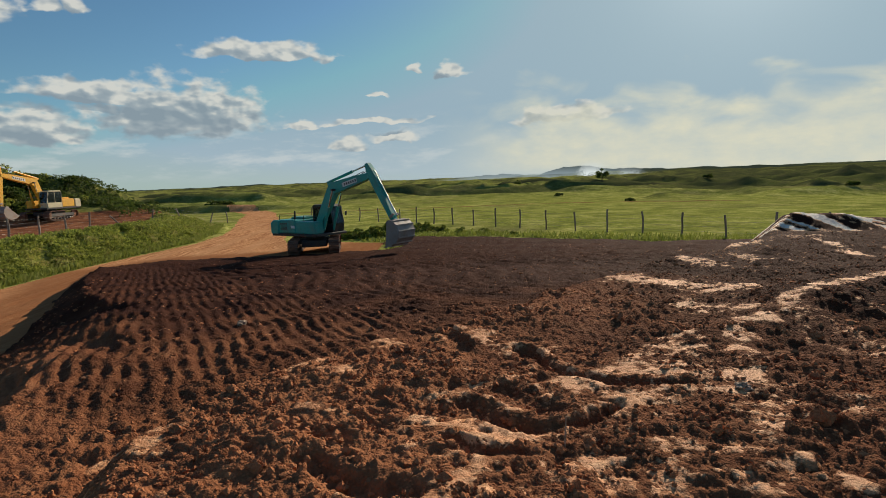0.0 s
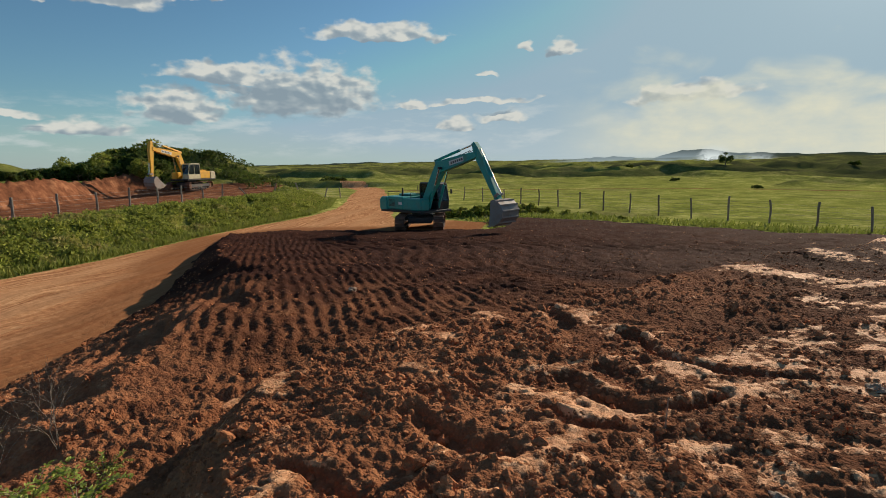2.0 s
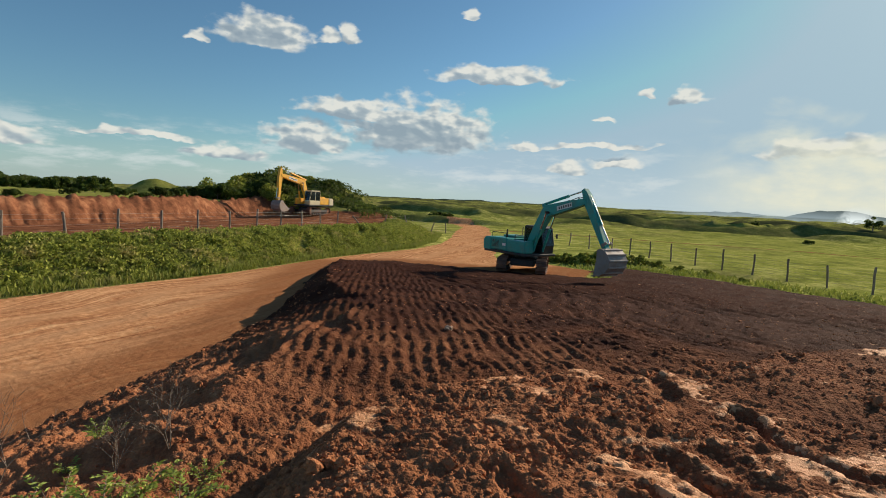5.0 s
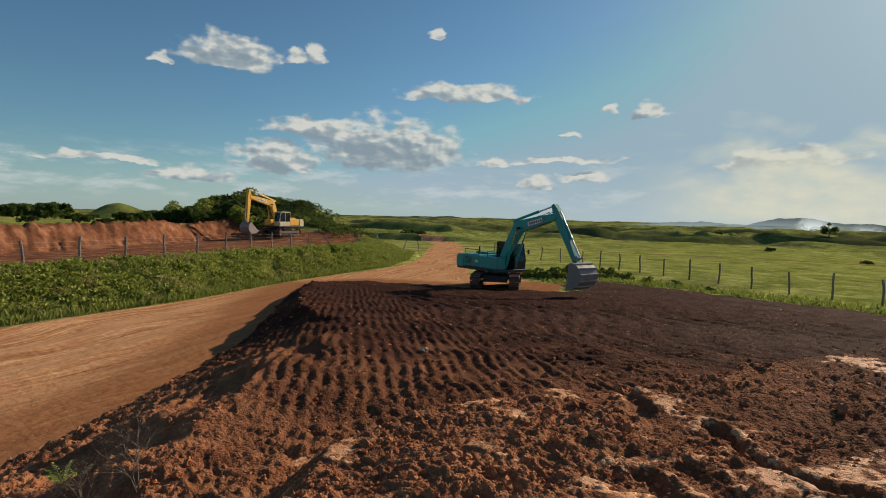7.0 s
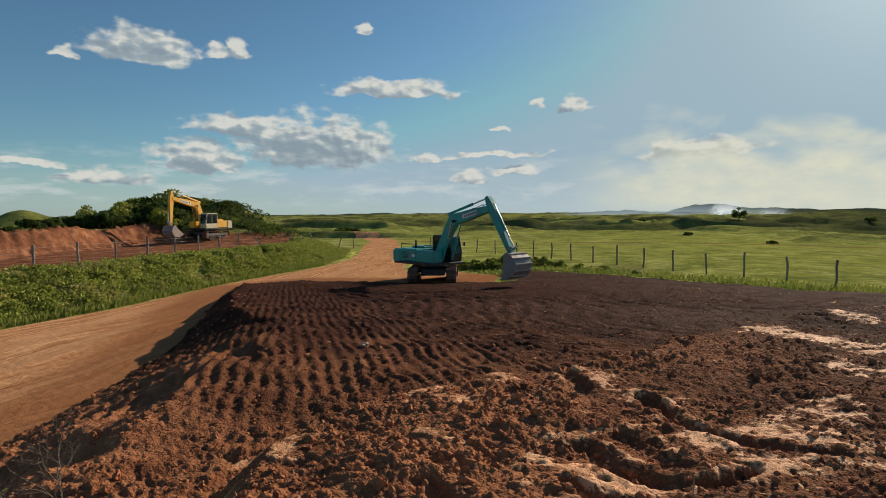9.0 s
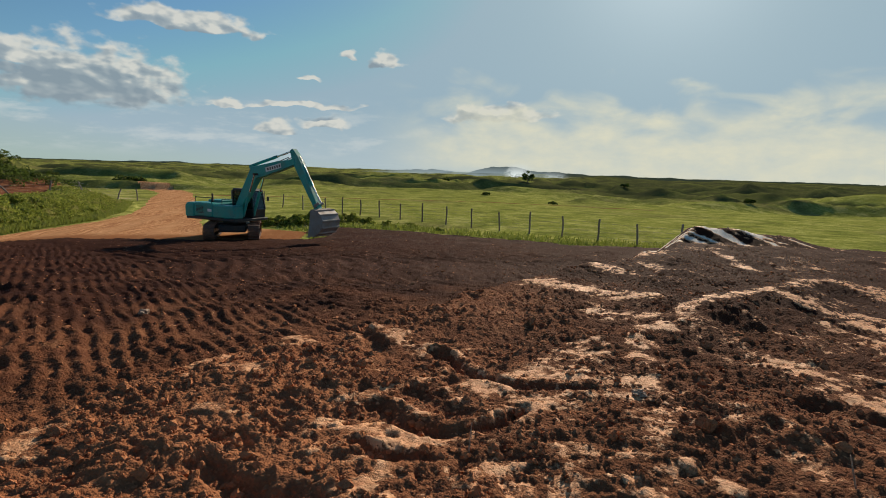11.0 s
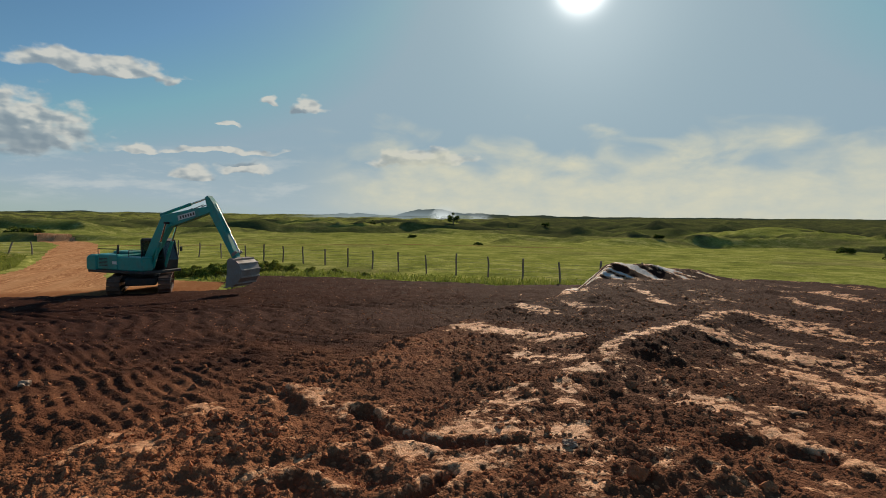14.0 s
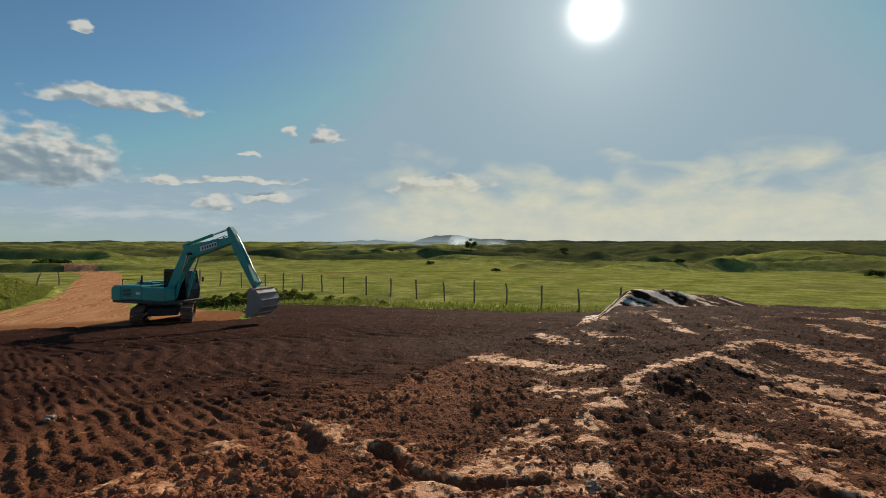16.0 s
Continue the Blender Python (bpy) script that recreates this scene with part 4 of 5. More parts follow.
    bmesh.ops.transform(bm, matrix=bt, verts=bm.verts)
    bucket = part("bucket", bm, STEEL, top, "worn grey steel digging bucket")
    for y0 in (-half - .03, half):
        bm = profile(arc + [(-0.30, -1.20), (-0.12, -0.5), (-0.05, 0.05)], y0, y0 + .03, 0)
        bmesh.ops.transform(bm, matrix=bt, verts=bm.verts)
        part("side_plate", bm, STEEL, bucket)
    for k in range(6):
        (x0, z0), (x1, z1) = arc[k + 1 if k < 6 else 6], arc[k + 1]
        bm = box((0.05, 2 * half + .08, 0.09), (arc[k + 1][0] + .02, 0, arc[k + 1][1]), 0.01)
        bmesh.ops.transform(bm, matrix=bt, verts=bm.verts)
        part("wear_strip", bm, STEEL, bucket)
    for k in range(5):
        bm = profile([(-0.28, -1.38), (-0.28, -1.28), (-0.56, -1.335)], -half + .02 + k * .305, -half + .13 + k * .305, 0)
        bmesh.ops.transform(bm, matrix=bt, verts=bm.verts)
        part("tooth", bm, STEEL, bucket)
    for yy in (-.2, .16):
        bm = profile([(-0.12, 0.1), (0.12, 0.12), (0.40, 0.02), (0.30, -0.08), (-0.08, -0.1)], yy - .03, yy + .03, 0)
        bmesh.ops.transform(bm, matrix=bt, verts=bm.verts)
        part("bucket_ear", bm, STEEL, bucket)
    return top


excavator(pose(-7.7, 31.9, height(-7.7, 31.9) - 0.02, 0, 0, -35), "teal crawler excavator with raised boom on red soil", TEAL, TEAL,
          radians(-46), ((0.45, 1.62), (1.95, 3.85), (5.0, 4.55)), ((4.72, 5.2), (6.55, 1.95)), radians(-6)).scale = (0.95, 0.95, 0.95)
yz_ = height(-41.8, 56.6)
yel_ = excavator(pose(-41.6, 56.9, yz_ - 0.02, 0, 0, 262), "yellow crawler excavator parked on bare earth terrace", YELLOW, CREAM,
                 radians(8), ((0.55, 1.75), (1.35, 3.75), (4.75, 4.45)), ((4.75, 5.25), (5.05, 1.55)), radians(35))
yel_.scale = (1.05, 1.05, 1.05)

# ---- fences ----


def post_mesh(h, r, seed):
    rnd = random.Random(seed)
    bm = bmesh.new()
    rings = []
    for k in range(5):
        z = -0.3 + (h + 0.3) * k / 4
        cx, cy = rnd.uniform(-.012, .012) * k, rnd.uniform(-.012, .012) * k
        rings.append([bm.verts.new((cx + r * rnd.uniform(.85, 1.12) * math.cos(a), cy + r * rnd.uniform(.85, 1.12) * math.sin(a), z))
                      for a in [i * math.pi / 4 for i in range(8)]])
    for a, b in zip(rings, rings[1:]):
        for i in range(8):
            bm.faces.new((a[i], a[(i + 1) % 8], b[(i + 1) % 8], b[i]))
    bm.faces.new(rings[-1])
    bm.faces.new(rings[0][::-1])
    me = bpy.data.meshes.new("post")
    bm.to_mesh(me)
    bm.free()
    me.materials.append(POST)
    return me


def fence(places, h, r, label, leans, wires=(0.35, 0.65, 0.95, 1.2)):
    top = empty("fence", pose(*places[0][:2], height(*places[0][:2])), label, "fence")
    base = top.matrix_world.inverted()
    kinds = [post_mesh(h * s, r, k) for k, s in enumerate((1.0, 0.94, 1.05, 0.98))]
    tops = []
    for k, (x, y) in enumerate(places):
        ob = new("post", kinds[k % 4])
        z = height(x, y)
        lean = leans.get(k, random.uniform(-3, 3))
        ob.parent = top
        mw = pose(x, y, z, random.uniform(-2, 2), lean, random.uniform(0, 90))
        ob.matrix_basis = base @ mw
        tops.append(mw)
    for w in wires:
        cu = bpy.data.curves.new("wire", "CURVE")
        cu.dimensions, cu.bevel_depth, cu.bevel_resolution = "3D", 0.004, 0
        sp = cu.splines.new("POLY")
        sp.points.add(len(tops) - 1)
        for pt, mw in zip(sp.points, tops):
            pt.co = (*(base @ mw @ Vector((0, -r, w))), 1)
        cu.materials.append(WIRE)
        new("wire", cu).parent = top
    return top


def spaced(a, b, count):
    return [(a[0] + (b[0] - a[0]) * k / (count - 1), a[1] + (b[1] - a[1]) * k / (count - 1)) for k in range(count)]


fence(spaced((-16.5, 67.0), (-4.35, 52.5), 6)[:-1] + spaced((-4.35, 52.5), (17.6, 28.6), 14) + [(19.3, 27.0)], 1.45, 0.06,
      "grey wooden posts with thin wire along green field", {3: 6, 9: -5})
fence(spaced((-27.5, 3.0), (-28.0, 15.0), 5)[:-1] + spaced((-28.0, 15.0), (-29.4, 44.5), 11) + [(-28.8, 48), (-27.8, 51), (-26.9, 55), (-26.2, 60), (-26.6, 66)], 1.4, 0.07,
      "leaning weathered wooden posts on the terrace edge", {14: 6, 15: -38, 16: 12, 17: -14, 18: 22, 3: 5})

# ---- leaves, grass and scrub ----


def quads(name, centre, along, across, mat, fold=0.0):
    """Many small pointed leaves in one mesh."""
    n = len(centre)
    v = np.empty((n, 4, 3))
    v[:, 0], v[:, 2] = centre - along, centre + along
    v[:, 1], v[:, 3] = centre + across - along * 0.1, centre - across - along * 0.1
    return mesh_object(name, v.reshape(-1, 3), np.arange(4 * n).reshape(-1, 4), mat, smooth=False)


def rand_dirs(rng, n, up=0.0):
    d = rng.normal(size=(n, 3))
    d[:, 2] += up
    return d / np.linalg.norm(d, axis=1)[:, None]


def leaf_cloud(name, pts, size, mat, rng, up=0.3, slim=0.5):
    n = len(pts)
    a = rand_dirs(rng, n, up)
    b = np.cross(a, rand_dirs(rng, n))
    b /= np.linalg.norm(b, axis=1)[:, None] + 1e-6
    s = size * rng.uniform(0.6, 1.35, n)[:, None]
    return quads(name, pts, a * s, b * s * slim, mat)


def clumps(rng, centres, radii, per, squash=0.75):
    """Points on the upper shells of many clumps."""
    k = len(centres)
    d = rand_dirs(rng, k * per, 0.55).reshape(k, per, 3)
    rr = radii[:, None, None] * rng.uniform(0.72, 1.05, (k, per, 1))
    p = d * rr
    p[..., 2] *= squash
    return (centres[:, None] + p).reshape(-1, 3)


def bank_points(rng, n, d0, d1, y0, y1):
    out = np.empty((0, 2))
    while len(out) < n:
        y = rng.uniform(y0, y1, n * 2)
        x = rng.uniform(-33, -17, n * 2)
        d = inside_distance(x, y, BANKFOOT)
        keep = (d > d0) & (d < d1)
        out = np.concatenate([out, np.stack([x, y], 1)[keep]])
    return out[:n]


def build_hedge():
    rng = np.random.RandomState(3)
    p = bank_points(rng, 2100, 0.5, 5.0, -4, 60)
    z, m = land(p[:, 0], p[:, 1])
    rise = 0.0 + 0.06 * step(m["bank"], 2.5, 4.5) + 0.30 * np.clip(perlin(p[:, 0] / 1.5, p[:, 1] / 1.5, 5) + 0.5, 0, 1) * np.clip(m["bank"] / 1.5, 0.3, 1)
    rad = rng.uniform(0.26, 0.54, len(p))
    c = np.stack([p[:, 0], p[:, 1], z + rise], 1)
    pts = clumps(rng, c, rad, 62)
    tagged(leaf_cloud("roadside_hedge", pts, 0.08, LEAF, rng, 0.3, 0.5), "dense green bushes covering the roadside bank", "hedge", kind="stuff")
    # grass fringe at the foot of the bank and along the terrace edge
    q = np.concatenate([bank_points(rng, 9000, -0.5, 0.9, -4, 60), bank_points(rng, 5000, 4.4, 5.6, -4, 60)])
    blades("bank_grass", q, 0.16, 0.42, rng, "long green grass along the road edge")


def blades(name, q, lo, hi, rng, label, width=0.022):
    z, _ = land(q[:, 0], q[:, 1])
    n = len(q)
    h = rng.uniform(lo, hi, n)
    lean = rng.normal(scale=0.35, size=(n, 2)) * h[:, None]
    base = np.stack([q[:, 0], q[:, 1], z - 0.02], 1)
    tip = base + np.stack([lean[:, 0], lean[:, 1], h], 1)
    a = rng.uniform(0, 2 * np.pi, n)
    w = np.stack([np.cos(a), np.sin(a), 0 * a], 1) * (width * (0.6 + h / hi))[:, None]
    mid = base * 0.5 + tip * 0.5 + np.stack([0 * a, 0 * a, 0.08 * h], 1)
    v = np.stack([base - w * .6, base + w * .6, mid + w, mid - w, tip], 1).reshape(-1, 3)
    i = np.arange(n)[:, None] * 5
    f = np.concatenate([i + [0, 1, 2], i + [0, 2, 3], i + [3, 2, 4]]).reshape(-1, 3)
    tagged(mesh_object(name, v, f, GRASS, smooth=False), label, "grass", kind="stuff")


def build_meadow():
    rng = np.random.RandomState(5)
    pts = []
    # thick along the edge of the dug ground, thinner out in the field
    for n, a, b, r0, r1 in ((24000, -20, 40, 27, 42), (18000, -25, 48, 38, 62)):
        az, r = np.radians(rng.uniform(a, b, n)), rng.uniform(r0, r1, n)
        pts.append(np.stack([r * np.sin(az), r * np.cos(az)], 1))
    q = np.concatenate(pts)
    _, m = land(q[:, 0], q[:, 1], fine=False)
    edge = inside_distance(q[:, 0], q[:, 1], PAD) + 1.2 * perlin(q[:, 0] / 2, q[:, 1] / 2, 6)
    keep = (m["pad"] < 0.3) & (m["road"] < -0.4) & (m["dirt"] < 0.3) & (rng.uniform(0, 1, len(q)) < np.clip(1.3 + edge / 3.0, 0.0, 1))
    blades("meadow_grass", q[keep], 0.08, 0.28, rng, "uneven bright green pasture grass", 0.035)


def shrub(label, seed, width, tall, per, leaf, mat, group, trunk_h=0.3, clumps_n=30):
    """Trunk with limbs and an uneven crown of leaf clumps; its foot at the origin."""
    rng = np.random.RandomState(seed)
    top = empty("shrub" if trunk_h < 1 else "tree", Matrix(), label, "shrub" if trunk_h < 1 else "tree", group)
    bm = bmesh.new()
    rod((0, 0, -0.2), (0.05, 0, trunk_h + 0.25 * tall), 0.045 * tall, 0.025 * tall, 7, bm)
    c = []
    for k in range(clumps_n):
        a, d = rng.uniform(0, 6.283), width * 0.5 * math.sqrt(rng.uniform(0, 1))
        zz = trunk_h + (tall - trunk_h) * rng.uniform(0.12, 0.9) * (1 - 0.55 * (d / (width * .5)) ** 2)
        c.append((d * math.cos(a), d * math.sin(a), zz))
        if k % 3 == 0:
            rod((0.03, 0, trunk_h + 0.1 * tall), c[-1], 0.016 * tall, 0.006 * tall, 5, bm)
    part("trunk", bm, BARK, top)
    pts = clumps(rng, np.array(c), rng.uniform(0.11, 0.24, clumps_n) * min(width, tall * 1.3), per, 0.8)
    stray = rng.randint(0, len(pts), len(pts) // 12)
    pts[stray] += rng.normal(scale=0.05 * tall, size=(len(stray), 3))
    crown = leaf_cloud("crown", pts, leaf, mat, rng)
    crown.parent = top
    return top


def polar(az, r):
    return r * math.sin(radians(az)), r * math.cos(radians(az))


def plant(proto, az, r, s, first, sink=0.05):
    x, y = polar(az, r)
    m = pose(x, y, height(x, y) - sink, 0, 0, random.uniform(0, 360))
    if first:
        proto.matrix_world = m
        ob = proto
    else:
        ob = copy_thing(proto, m)
    ob.scale = (s, s, s * random.uniform(0.9, 1.1))
    return ob


def build_scrub():
    g1 = "shrubs on the spoil heap"
    a = shrub("dark green bushy shrub growing on red spoil heap", 11, 3.6, 2.1, 90, 0.15, SCRUB, g1)
    b = shrub("olive green ragged shrub growing on red spoil heap", 12, 3.0, 2.4, 80, 0.14, LEAF, g1)
    first = {id(a): True, id(b): True}
    rnd = random.Random(4)
    spots = [(-47.5, 74, .8), (-46, 78, 1), (-44.8, 75, 1.05), (-43.6, 79, 1.25), (-42.4, 80, 1.35), (-41.4, 82, 1.5), (-40.2, 83, 1.45), (-39.2, 81, 1.35),
             (-38.2, 84, 1.35), (-37.2, 82, 1.2), (-36.2, 82, 1.0), (-35.2, 84, .9), (-34.2, 82, .75), (-33, 86, .6), (-46.5, 69, .7), (-45, 68, .9),
             (-43.8, 71, 1.0), (-42.6, 70, .8), (-41.2, 72, .9), (-39.8, 74, .9), (-38.4, 75, .8), (-36.6, 76, .8), (-31.5, 92, .6), (-30, 95, .6), (-40.7, 77, 1.3),
             (-42.9, 76, 1.2), (-37.7, 79, 1.0), (-38.8, 72, .8), (-37.4, 73, .8), (-36, 73, .8), (-34.8, 75, .75), (-33.6, 77, .7), (-35.6, 79, .9),
             (-32.4, 80, .6), (-40.4, 70, .7), (-44.3, 73, 1.0), (-46.8, 73, .8), (-48.5, 71, .6), (-49.6, 69, .5), (-34.2, 71, .5), (-36.8, 70, .6)]
    for k, (az, r, s) in enumerate(spots):
        r += 4 if r < 73 else 0
        s *= 1 - 0.45 * min(1, max(0, (az + 38.5) / 3))
        proto = (a, b, a)[k % 3]
        plant(proto, az, r, s, first[id(proto)])
        first[id(proto)] = False
    g2 = "bushes along the terrace skyline"
    c = shrub("dark bush on the terrace skyline", 13, 4.2, 1.9, 60, 0.20, SCRUB, g2)
    one = True
    for k in range(34):
        az = -72 + k * 0.78 + rnd.uniform(-.3, .3)
        plant(c, az, rnd.uniform(88, 125), rnd.uniform(0.9, 1.6) * (1 if az < -55 else 0.5), one)
        one = False
    for az, r, s in ((-53, 52, .35), (-51.5, 54, .4), (-50, 55, .45), (-48.5, 57, .5), (-57, 48, .3), (-61, 47, .3), (-64, 45, .35)):
        plant(c, az, r, s, False)
    g3 = "bushes in the pasture"
    d = shrub("dark green bush standing in the pasture", 14, 5.0, 2.3, 70, 0.22, SCRUB, g3)
    one = True
    for az, r, s in ((-22.6, 128, 1.15), (-20.8, 131, .7), (-31.5, 170, 1.0), (-29.8, 165, .8), (-28.4, 175, .9), (-27, 230, 1.2), (-25.5, 240, 1.0), (-17.5, 260, .9),
                     (-12.5, 300, .9), (-3, 190, .8), (4.5, 210, .6), (-7.5, 150, .5), (22, 260, .8), (26, 300, 1), (30, 320, 1), (12, 120, .35), (19, 95, .3),
                     (37, 150, .5), (52, 110, .5), (55, 95, .45), (58, 120, .6), (50, 300, 1.0), (54, 330, 1.3), (61, 340, 1.2)):
        plant(d, az, r, s, one)
        one = False
    g4 = "low bushes behind the excavator"
    e = shrub("low dark leafy bush at the field edge", 15, 1.9, 0.85, 110, 0.09, LEAF, g4, 0.1)
    one = True
    for x, y, s in ((-5.2, 38.6, 1.0), (-4.3, 39.4, 1.15), (-3.5, 40.4, 1.1), (-2.6, 41.0, 1.0), (-1.4, 41.6, .8), (-6.4, 38.6, .9), (-7.6, 38.2, .8), (-0.2, 41.2, .6),
                    (1.2, 39.6, .5), (2.8, 38.2, .5), (-8.8, 38.4, .7), (4.6, 36.6, .4)):
        plant(e, math.degrees(math.atan2(x, y)), math.hypot(x, y), s, one)
        one = False
    t = shrub("lone dark tree standing in the pasture", 16, 4.6, 5.6, 90, 0.22, SCRUB, "lone trees", 1.4, 22)
    plant(t, 16.3, 206, 0.9, True, 0.2)
    plant(t, 7.8, 270, 0.62, False, 0.2)


def build_heap_scrub():
    rng = np.random.RandomState(8)
    x, y = -47 + rng.normal(scale=6.5, size=700), 66 + rng.normal(scale=6.0, size=700)
    z, m = land(x, y, fine=False)
    keep = (np.exp(-(((x + 47) / 9.5) ** 2 + ((y - 66) / 8.5) ** 2)) > 0.16) & (np.hypot(x + 41.6, y - 56.9) > 6)
    c = np.stack([x, y, z + 0.15], 1)[keep]
    pts = clumps(rng, c, rng.uniform(0.4, 0.95, len(c)), 55)
    tagged(leaf_cloud("heap_scrub", pts, 0.14, SCRUB, rng), "tangled dark green scrub over the spoil heap", "scrub", kind="stuff")


build_hedge()
build_heap_scrub()
build_meadow()
build_scrub()

# ---- weeds by the camera ----


def weed(label, seed, group):
    """Arching stems that carry rows of small leaflets."""
    rng = np.random.RandomState(seed)
    top = empty("weed", Matrix(), label, "weed", group)
    cs, al, ac = [], [], []
    bm = bmesh.new()
    for s in range(11):
        a, ln = rng.uniform(0, 6.283), rng.uniform(0.25, 0.55)
        d = np.array([math.cos(a), math.sin(a)])
        prev = np.zeros(3)
        for k in range(1, 9):
            t = k / 8
            p = np.array([d[0] * ln * t * .8, d[1] * ln * t * .8, ln * (1.15 * t - .62 * t * t)])
            rod(tuple(prev), tuple(p), 0.004 * (1.2 - t) + .0012, sides=4, bm=bm)
            side = np.array([-d[1], d[0], 0])
            for sg in (-1, 1):
                for rep in range(2):
                    q = p + side * sg * (0.022 + .03 * rep) * (1.25 - t) + rng.normal(scale=.008, size=3)
                    v = side * sg * .8 + np.array([d[0], d[1], .3]) * .6 + rng.normal(scale=.25, size=3)
                    v /= np.linalg.norm(v)
                    cs.append(q), al.append(v * rng.uniform(.018, .036))
                    w = np.cross(v, rng.normal(size=3))
                    ac.append(w / np.linalg.norm(w) * rng.uniform(.008, .014))
            prev = p
    part("stem", bm, BARK, top)
    lv = quads("leaves", np.array(cs), np.array(al), np.array(ac), FERN)
    lv.parent = top
    return top


def dry_bush(label, seed, tall):
    rnd = random.Random(seed)
    bm = bmesh.new()

    def branch(p, v, r, depth):
        q = p + v
        rod(p, q, r, r * .7, 5, bm)
        if depth:
            for _ in range(rnd.choice((2, 2, 3))):
                w = (v.normalized() + Vector((rnd.uniform(-.9, .9), rnd.uniform(-.9, .9), rnd.uniform(-.3, .6)))).normalized()
                branch(q, w * v.length * rnd.uniform(.6, .9), r * .62, depth - 1)
    for _ in range(4):
        branch(Vector((0, 0, -.05)), Vector((rnd.uniform(-.4, .4), rnd.uniform(-.4, .4), 1)) * tall * .32, .006, 4)
    me = bpy.data.meshes.new("dry_bush")
    bm.to_mesh(me)
    bm.free()
    me.materials.append(BARK)
    return tagged(new("dry_bush", me), label, "dry bush")


def build_weeds():
    g = "weeds on the slope"
    a = weed("fresh green feathery weed on the soil slope", 21, g)
    b = weed("bright green leafy weed on the soil slope", 22, g)
    rnd = random.Random(9)
    spots = [(-4.3, 2.15, 1.0), (-4.0, 2.5, 1.1), (-3.7, 2.9, 1.0), (-3.35, 2.75, .9), (-3.95, 2.0, 1.0), (-3.2, 2.5, .8), (-3.6, 2.3, 1.0),
             (-4.15, 2.95, .9), (-6.0, 3.9, .6), (-6.15, 4.2, .5), (-5.6, 3.3, .5), (-3.85, 3.3, .6), (-3.3, 2.15, .9), (-3.8, 1.8, 1.1), (-4.2, 1.75, 1.1), (-3.45, 1.85, 1.1), (-4.6, 2.0, 1.0), (-3.9, 2.25, 1.1),
             (-3.1, 2.3, 1.0), (-3.55, 2.6, 1.0), (-4.3, 2.4, 1.0)]
    for k, (x, y, s) in enumerate(spots):
        p = (a, b)[k % 2]
        x, y, s = x + .45, y - .15, s * .88
        m = pose(x, y, height(x, y) - .02, 0, 0, rnd.uniform(0, 360))
        ob = p if k < 2 else copy_thing(p, m)
        ob.matrix_world = m
        ob.scale = (s, s, s)
    t = dry_bush("bare dry grey twigs of a dead bush", 31, 0.95)
    for k, (x, y, s) in enumerate(((-5.7, 2.8, 1.0), (-4.2, 3.5, .75), (-5.1, 1.95, 1.1), (-6.2, 2.3, 1.0), (-4.55, 3.2, .6), (-5.5, 2.2, 1.1))):
        m = pose(x, y, height(x, y) - .02, 0, 0, 70 * k)
        ob = t if k == 0 else copy_thing(t, m)
        ob.matrix_world = m
        ob.scale = (s, s, s)
        tagged(ob, group="dry bushes on the slope")


build_weeds()

# ---- smoke over the far fire, on sheets that glow ----


def smoke_sheet(name, az0, az1, el0, el1, r, strength, seed, soft, label, tint):
    m, n, b = material(name)
    co = n.add("ShaderNodeTexCoord").outputs["UV"]
    sep = n.add("ShaderNodeSeparateXYZ", {0: co}).outputs
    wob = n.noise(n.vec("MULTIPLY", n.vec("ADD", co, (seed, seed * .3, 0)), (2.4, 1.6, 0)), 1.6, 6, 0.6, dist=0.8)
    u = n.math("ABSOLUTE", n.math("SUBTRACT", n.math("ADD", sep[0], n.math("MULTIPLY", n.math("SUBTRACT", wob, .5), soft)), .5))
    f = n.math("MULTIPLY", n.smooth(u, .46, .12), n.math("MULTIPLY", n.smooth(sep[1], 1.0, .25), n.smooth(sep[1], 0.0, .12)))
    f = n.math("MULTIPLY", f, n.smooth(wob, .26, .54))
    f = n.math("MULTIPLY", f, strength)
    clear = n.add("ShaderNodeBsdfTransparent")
    # the smoke emits its tint evenly; its brightness is set, not lit by the sun
    glow_veil = n.add("ShaderNodeEmission", {"Color": (*tint, 1), "Strength": 1.0})
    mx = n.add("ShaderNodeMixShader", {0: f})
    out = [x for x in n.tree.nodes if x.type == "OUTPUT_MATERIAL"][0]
    n.tree.links.new(clear.outputs[0], mx.inputs[1]), n.tree.links.new(glow_veil.outputs[0], mx.inputs[2])
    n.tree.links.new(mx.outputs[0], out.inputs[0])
    me = bpy.data.meshes.new(name)
    cols, vs, uv = 24, [], []
    for k in range(cols + 1):
        a = az0 + (az1 - az0) * k / cols
        for e, vv in ((el0, 0), (el1, 1)):
            vs.append((*polar(a, r), 4 + r * math.tan(radians(e))))
            uv.append((k / cols, vv))
    fs = [(2 * k, 2 * k + 2, 2 * k + 3, 2 * k + 1) for k in range(cols)]
    me.from_pydata(vs, [], fs)
    lay = me.uv_layers.new(name="uv")
    for lp in me.loops:
        lay.data[lp.index].uv = uv[lp.vertex_index]
    me.materials.append(m)
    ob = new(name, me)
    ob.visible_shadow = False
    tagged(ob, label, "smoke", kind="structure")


# the first sheet also lays a glowing blue distance haze before the hills
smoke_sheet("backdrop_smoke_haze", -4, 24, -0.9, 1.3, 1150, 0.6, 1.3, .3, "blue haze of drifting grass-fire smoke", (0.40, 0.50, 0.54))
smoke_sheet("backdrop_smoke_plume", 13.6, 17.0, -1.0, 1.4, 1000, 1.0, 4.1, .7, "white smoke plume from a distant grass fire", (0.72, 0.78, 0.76))
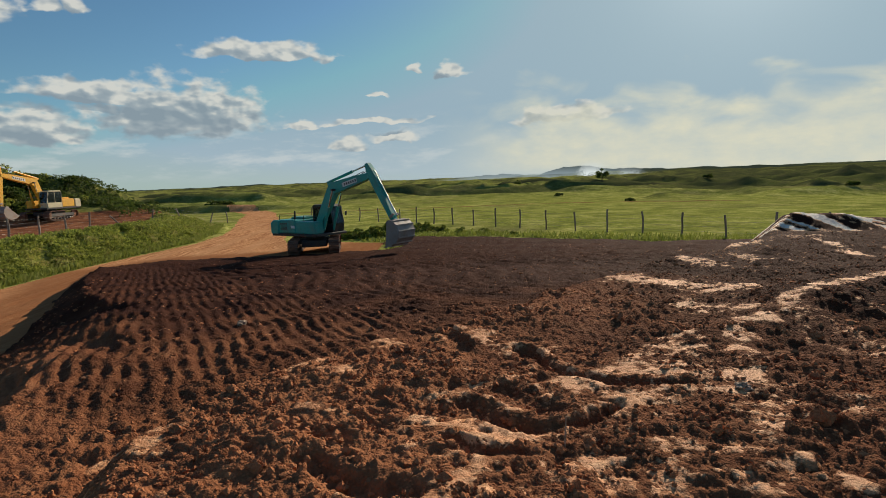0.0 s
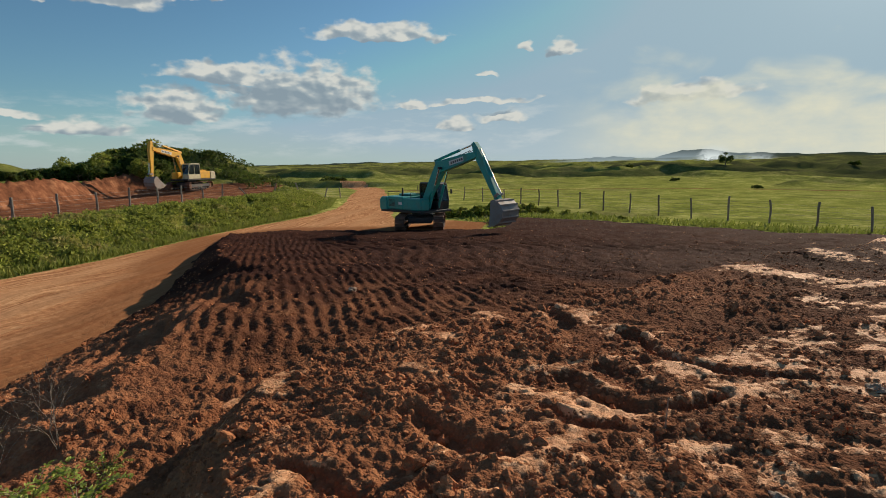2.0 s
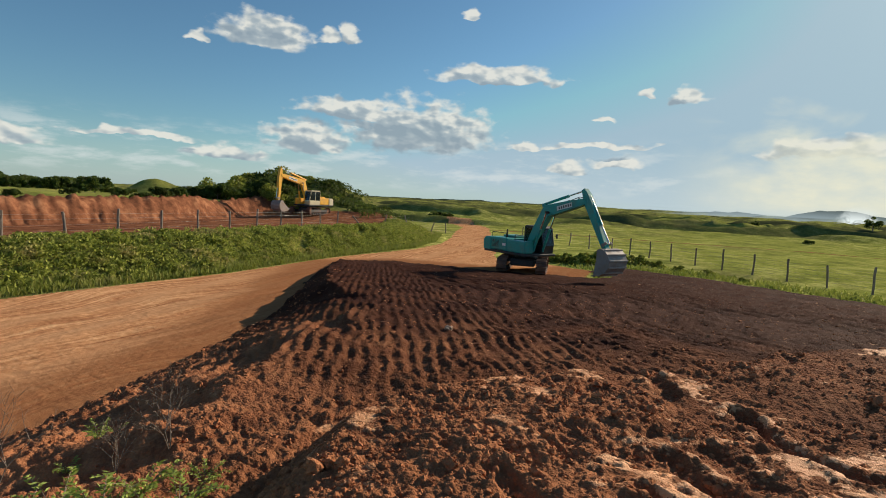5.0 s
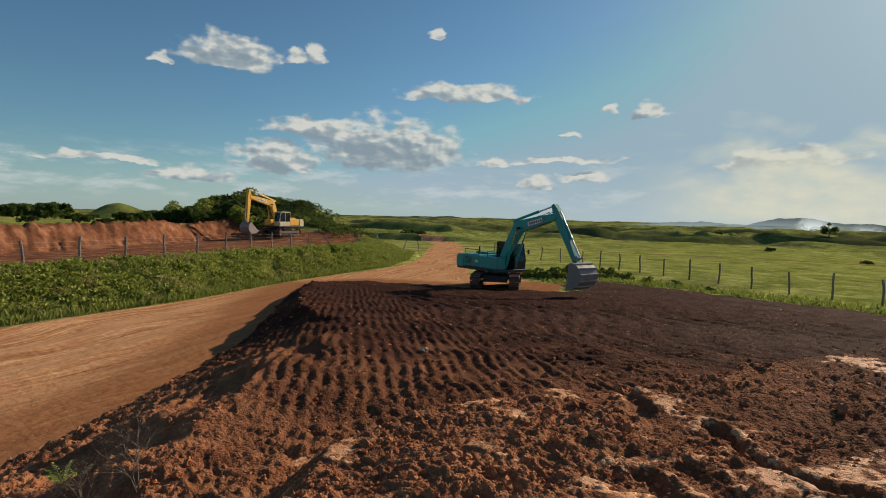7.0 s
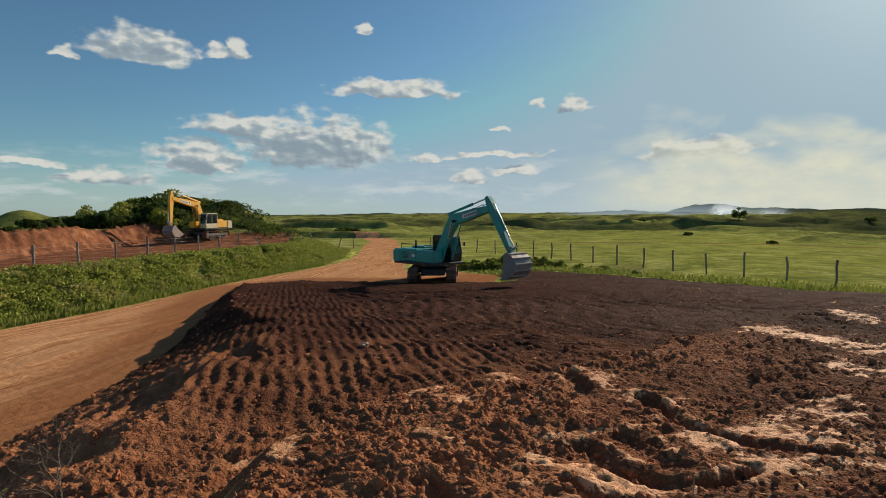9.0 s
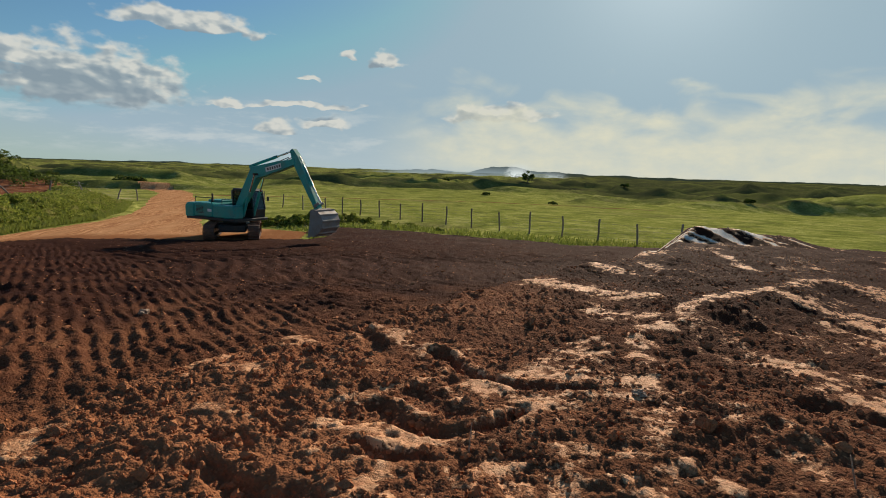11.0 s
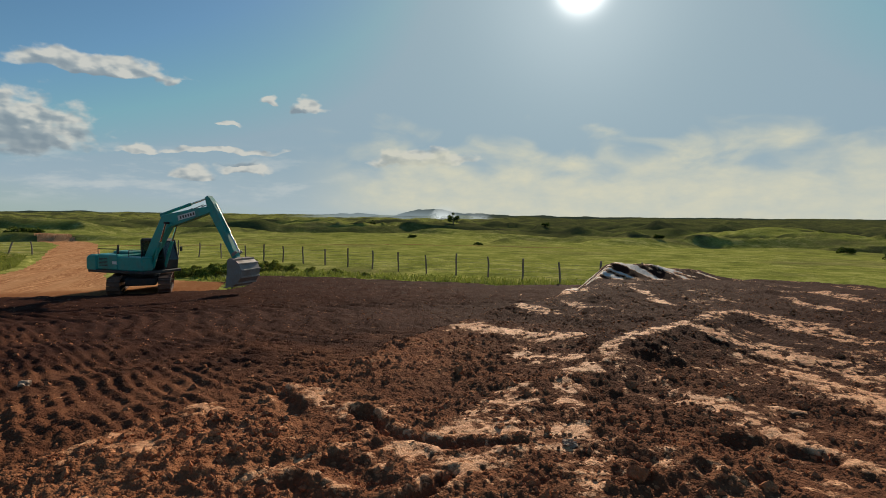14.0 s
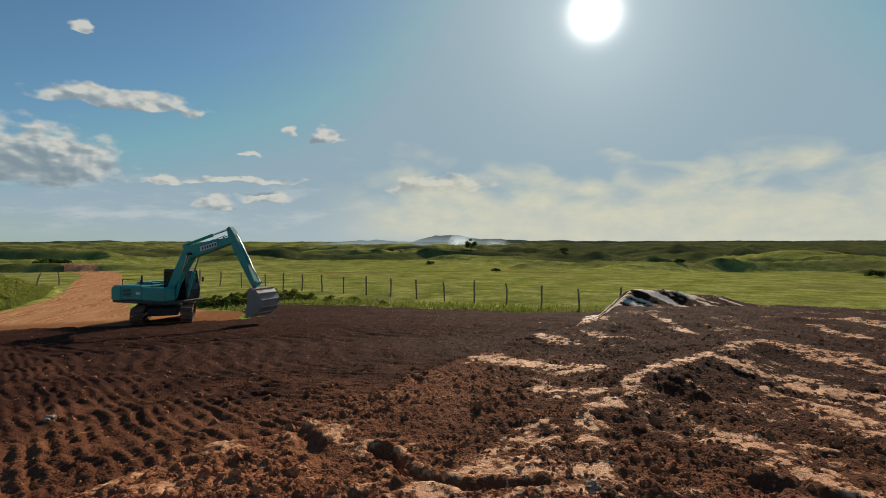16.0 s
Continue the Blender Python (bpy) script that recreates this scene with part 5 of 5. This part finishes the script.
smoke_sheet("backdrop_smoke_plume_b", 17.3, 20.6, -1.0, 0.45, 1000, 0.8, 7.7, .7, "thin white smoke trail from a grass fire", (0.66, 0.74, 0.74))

# ---- stones, sticks and clods ----


def lump(seed, sub, squash):
    bm = bmesh.new()
    bmesh.ops.create_icosphere(bm, subdivisions=sub, radius=1.0)
    rnd = random.Random(seed)
    o = Vector((rnd.uniform(0, 50), rnd.uniform(0, 50), rnd.uniform(0, 50)))
    for v in bm.verts:
        k = 1 + 0.75 * noise.noise(v.co * 1.3 + o) + 0.5 * noise.noise(v.co * 2.7 + o)
        v.co = Vector((v.co.x * k, v.co.y * k, v.co.z * k * squash))
    return bm


def stone(x, y, s, label, mat, seed):
    bm = lump(seed, 3, 0.6)
    me = bpy.data.meshes.new("stone")
    bm.to_mesh(me)
    bm.free()
    me.materials.append(mat)
    ob = tagged(new("stone", me), label, "stone")
    ob.matrix_world = pose(x, y, height(x, y) + s * .25, 0, 0, seed * 50) @ Matrix.Diagonal((s, s, s, 1))


stone(-3.78, 9.6, 0.09, "small pale stone lying on furrowed soil", PALE, 1)
stone(2.43, 4.31, 0.05, "flat pale stone lying on loose soil", PALE, 2)
stone(1.21, 2.83, 0.045, "flat tan stone half buried in soil", PALE, 3)
for x_, y_, sx_, sy_ in ((3.05, 2.75, -.03, .05), (0.75, 3.45, .02, .03)):
    bm_ = rod((0, 0, -.03), (sx_, sy_, .2), .007, .004, 6)
    me_ = bpy.data.meshes.new("stick")
    bm_.to_mesh(me_)
    bm_.free()
    me_.materials.append(PALE)
    tagged(new("stick", me_), "pale dry stick poking from the soil", "stick").matrix_world = pose(x_, y_, height(x_, y_))


def clod_places(rng, n, r0, r1, power):
    az = np.radians(rng.uniform(-62, 62, n))
    r = r0 * (r1 / r0) ** (rng.uniform(0, 1, n) ** power)
    x, y = r * np.sin(az), r * np.cos(az)
    z, m = land(x, y)
    keep = (m["pad"] > .6) & (m["lit_smear"] + .3 * rng.uniform(-1, 1, n) < .45) & (perlin(x * .9, y * .9, 67) + .25 * rng.uniform(-1, 1, n) > -.22)
    keep &= (inside_distance(x, y, SHELF) > -.1) | (inside_distance(x, y, PAD) < 1.6) | (rng.uniform(0, 1, n) < .22)
    return x[keep], y[keep], z[keep]


def build_clods():
    rng = np.random.RandomState(17)
    pad = bpy.data.objects["earth_pad"]
    kinds = []
    for k in range(6):
        bm = lump(40 + k, 2, 0.75)
        me = bpy.data.meshes.new("clod")
        bm.to_mesh(me)
        bm.free()
        me.materials.append(SOIL)
        kinds.append(me)
    x, y, z = clod_places(rng, 700, 2.2, 7.5, 1.0)
    for k in range(min(290, len(x))):
        s = min(0.07, 0.018 * math.exp(abs(rng.normal()) * .6))
        ob = new("clod", kinds[k % 6])
        ob.parent = pad
        ob.matrix_basis = pose(x[k], y[k], z[k] + s * .3, *rng.uniform(0, 360, 3)) @ Matrix.Diagonal((s, s, s, 1))
    # the rest, joined
    protos = []
    for k in range(10):
        bm = lump(60 + k, 1, 0.8)
        bm.verts.ensure_lookup_table()
        protos.append((np.array([v.co[:] for v in bm.verts]), np.array([[v.index for v in f.verts] for f in bm.faces])))
        bm.free()
    x, y, z = clod_places(rng, 46000, 1.9, 24, 1.0)
    n = len(x)
    r = np.hypot(x, y)
    s = np.clip(0.008 * np.exp(np.abs(rng.normal(size=n)) * .72), .007, .06) * np.clip(r / 5, .8, 1.1)
    a = rng.uniform(0, 2 * np.pi, n)
    vs, fs, base = [], [], 0
    for k, (pv, pf) in enumerate(protos):
        sel = np.arange(k, n, 10)
        c, d = np.cos(a[sel])[:, None], np.sin(a[sel])[:, None]
        px, py, pz = pv[:, 0][None], pv[:, 1][None], pv[:, 2][None]
        ss = s[sel][:, None]
        v = np.stack([x[sel][:, None] + (c * px - d * py) * ss, y[sel][:, None] + (d * px + c * py) * ss,
                      z[sel][:, None] + (pz - .10) * ss], -1)
        vs.append(v.reshape(-1, 3))
        fs.append((pf[None] + (np.arange(len(sel)) * len(pv))[:, None, None] + base).reshape(-1, 3))
        base += len(sel) * len(pv)
    ob = mesh_object("loose_clods", np.concatenate(vs), np.concatenate(fs), SOIL, smooth=False)
    tagged(ob, "crumbly red-brown soil clods strewn over the pad", "soil", kind="stuff")


build_clods()
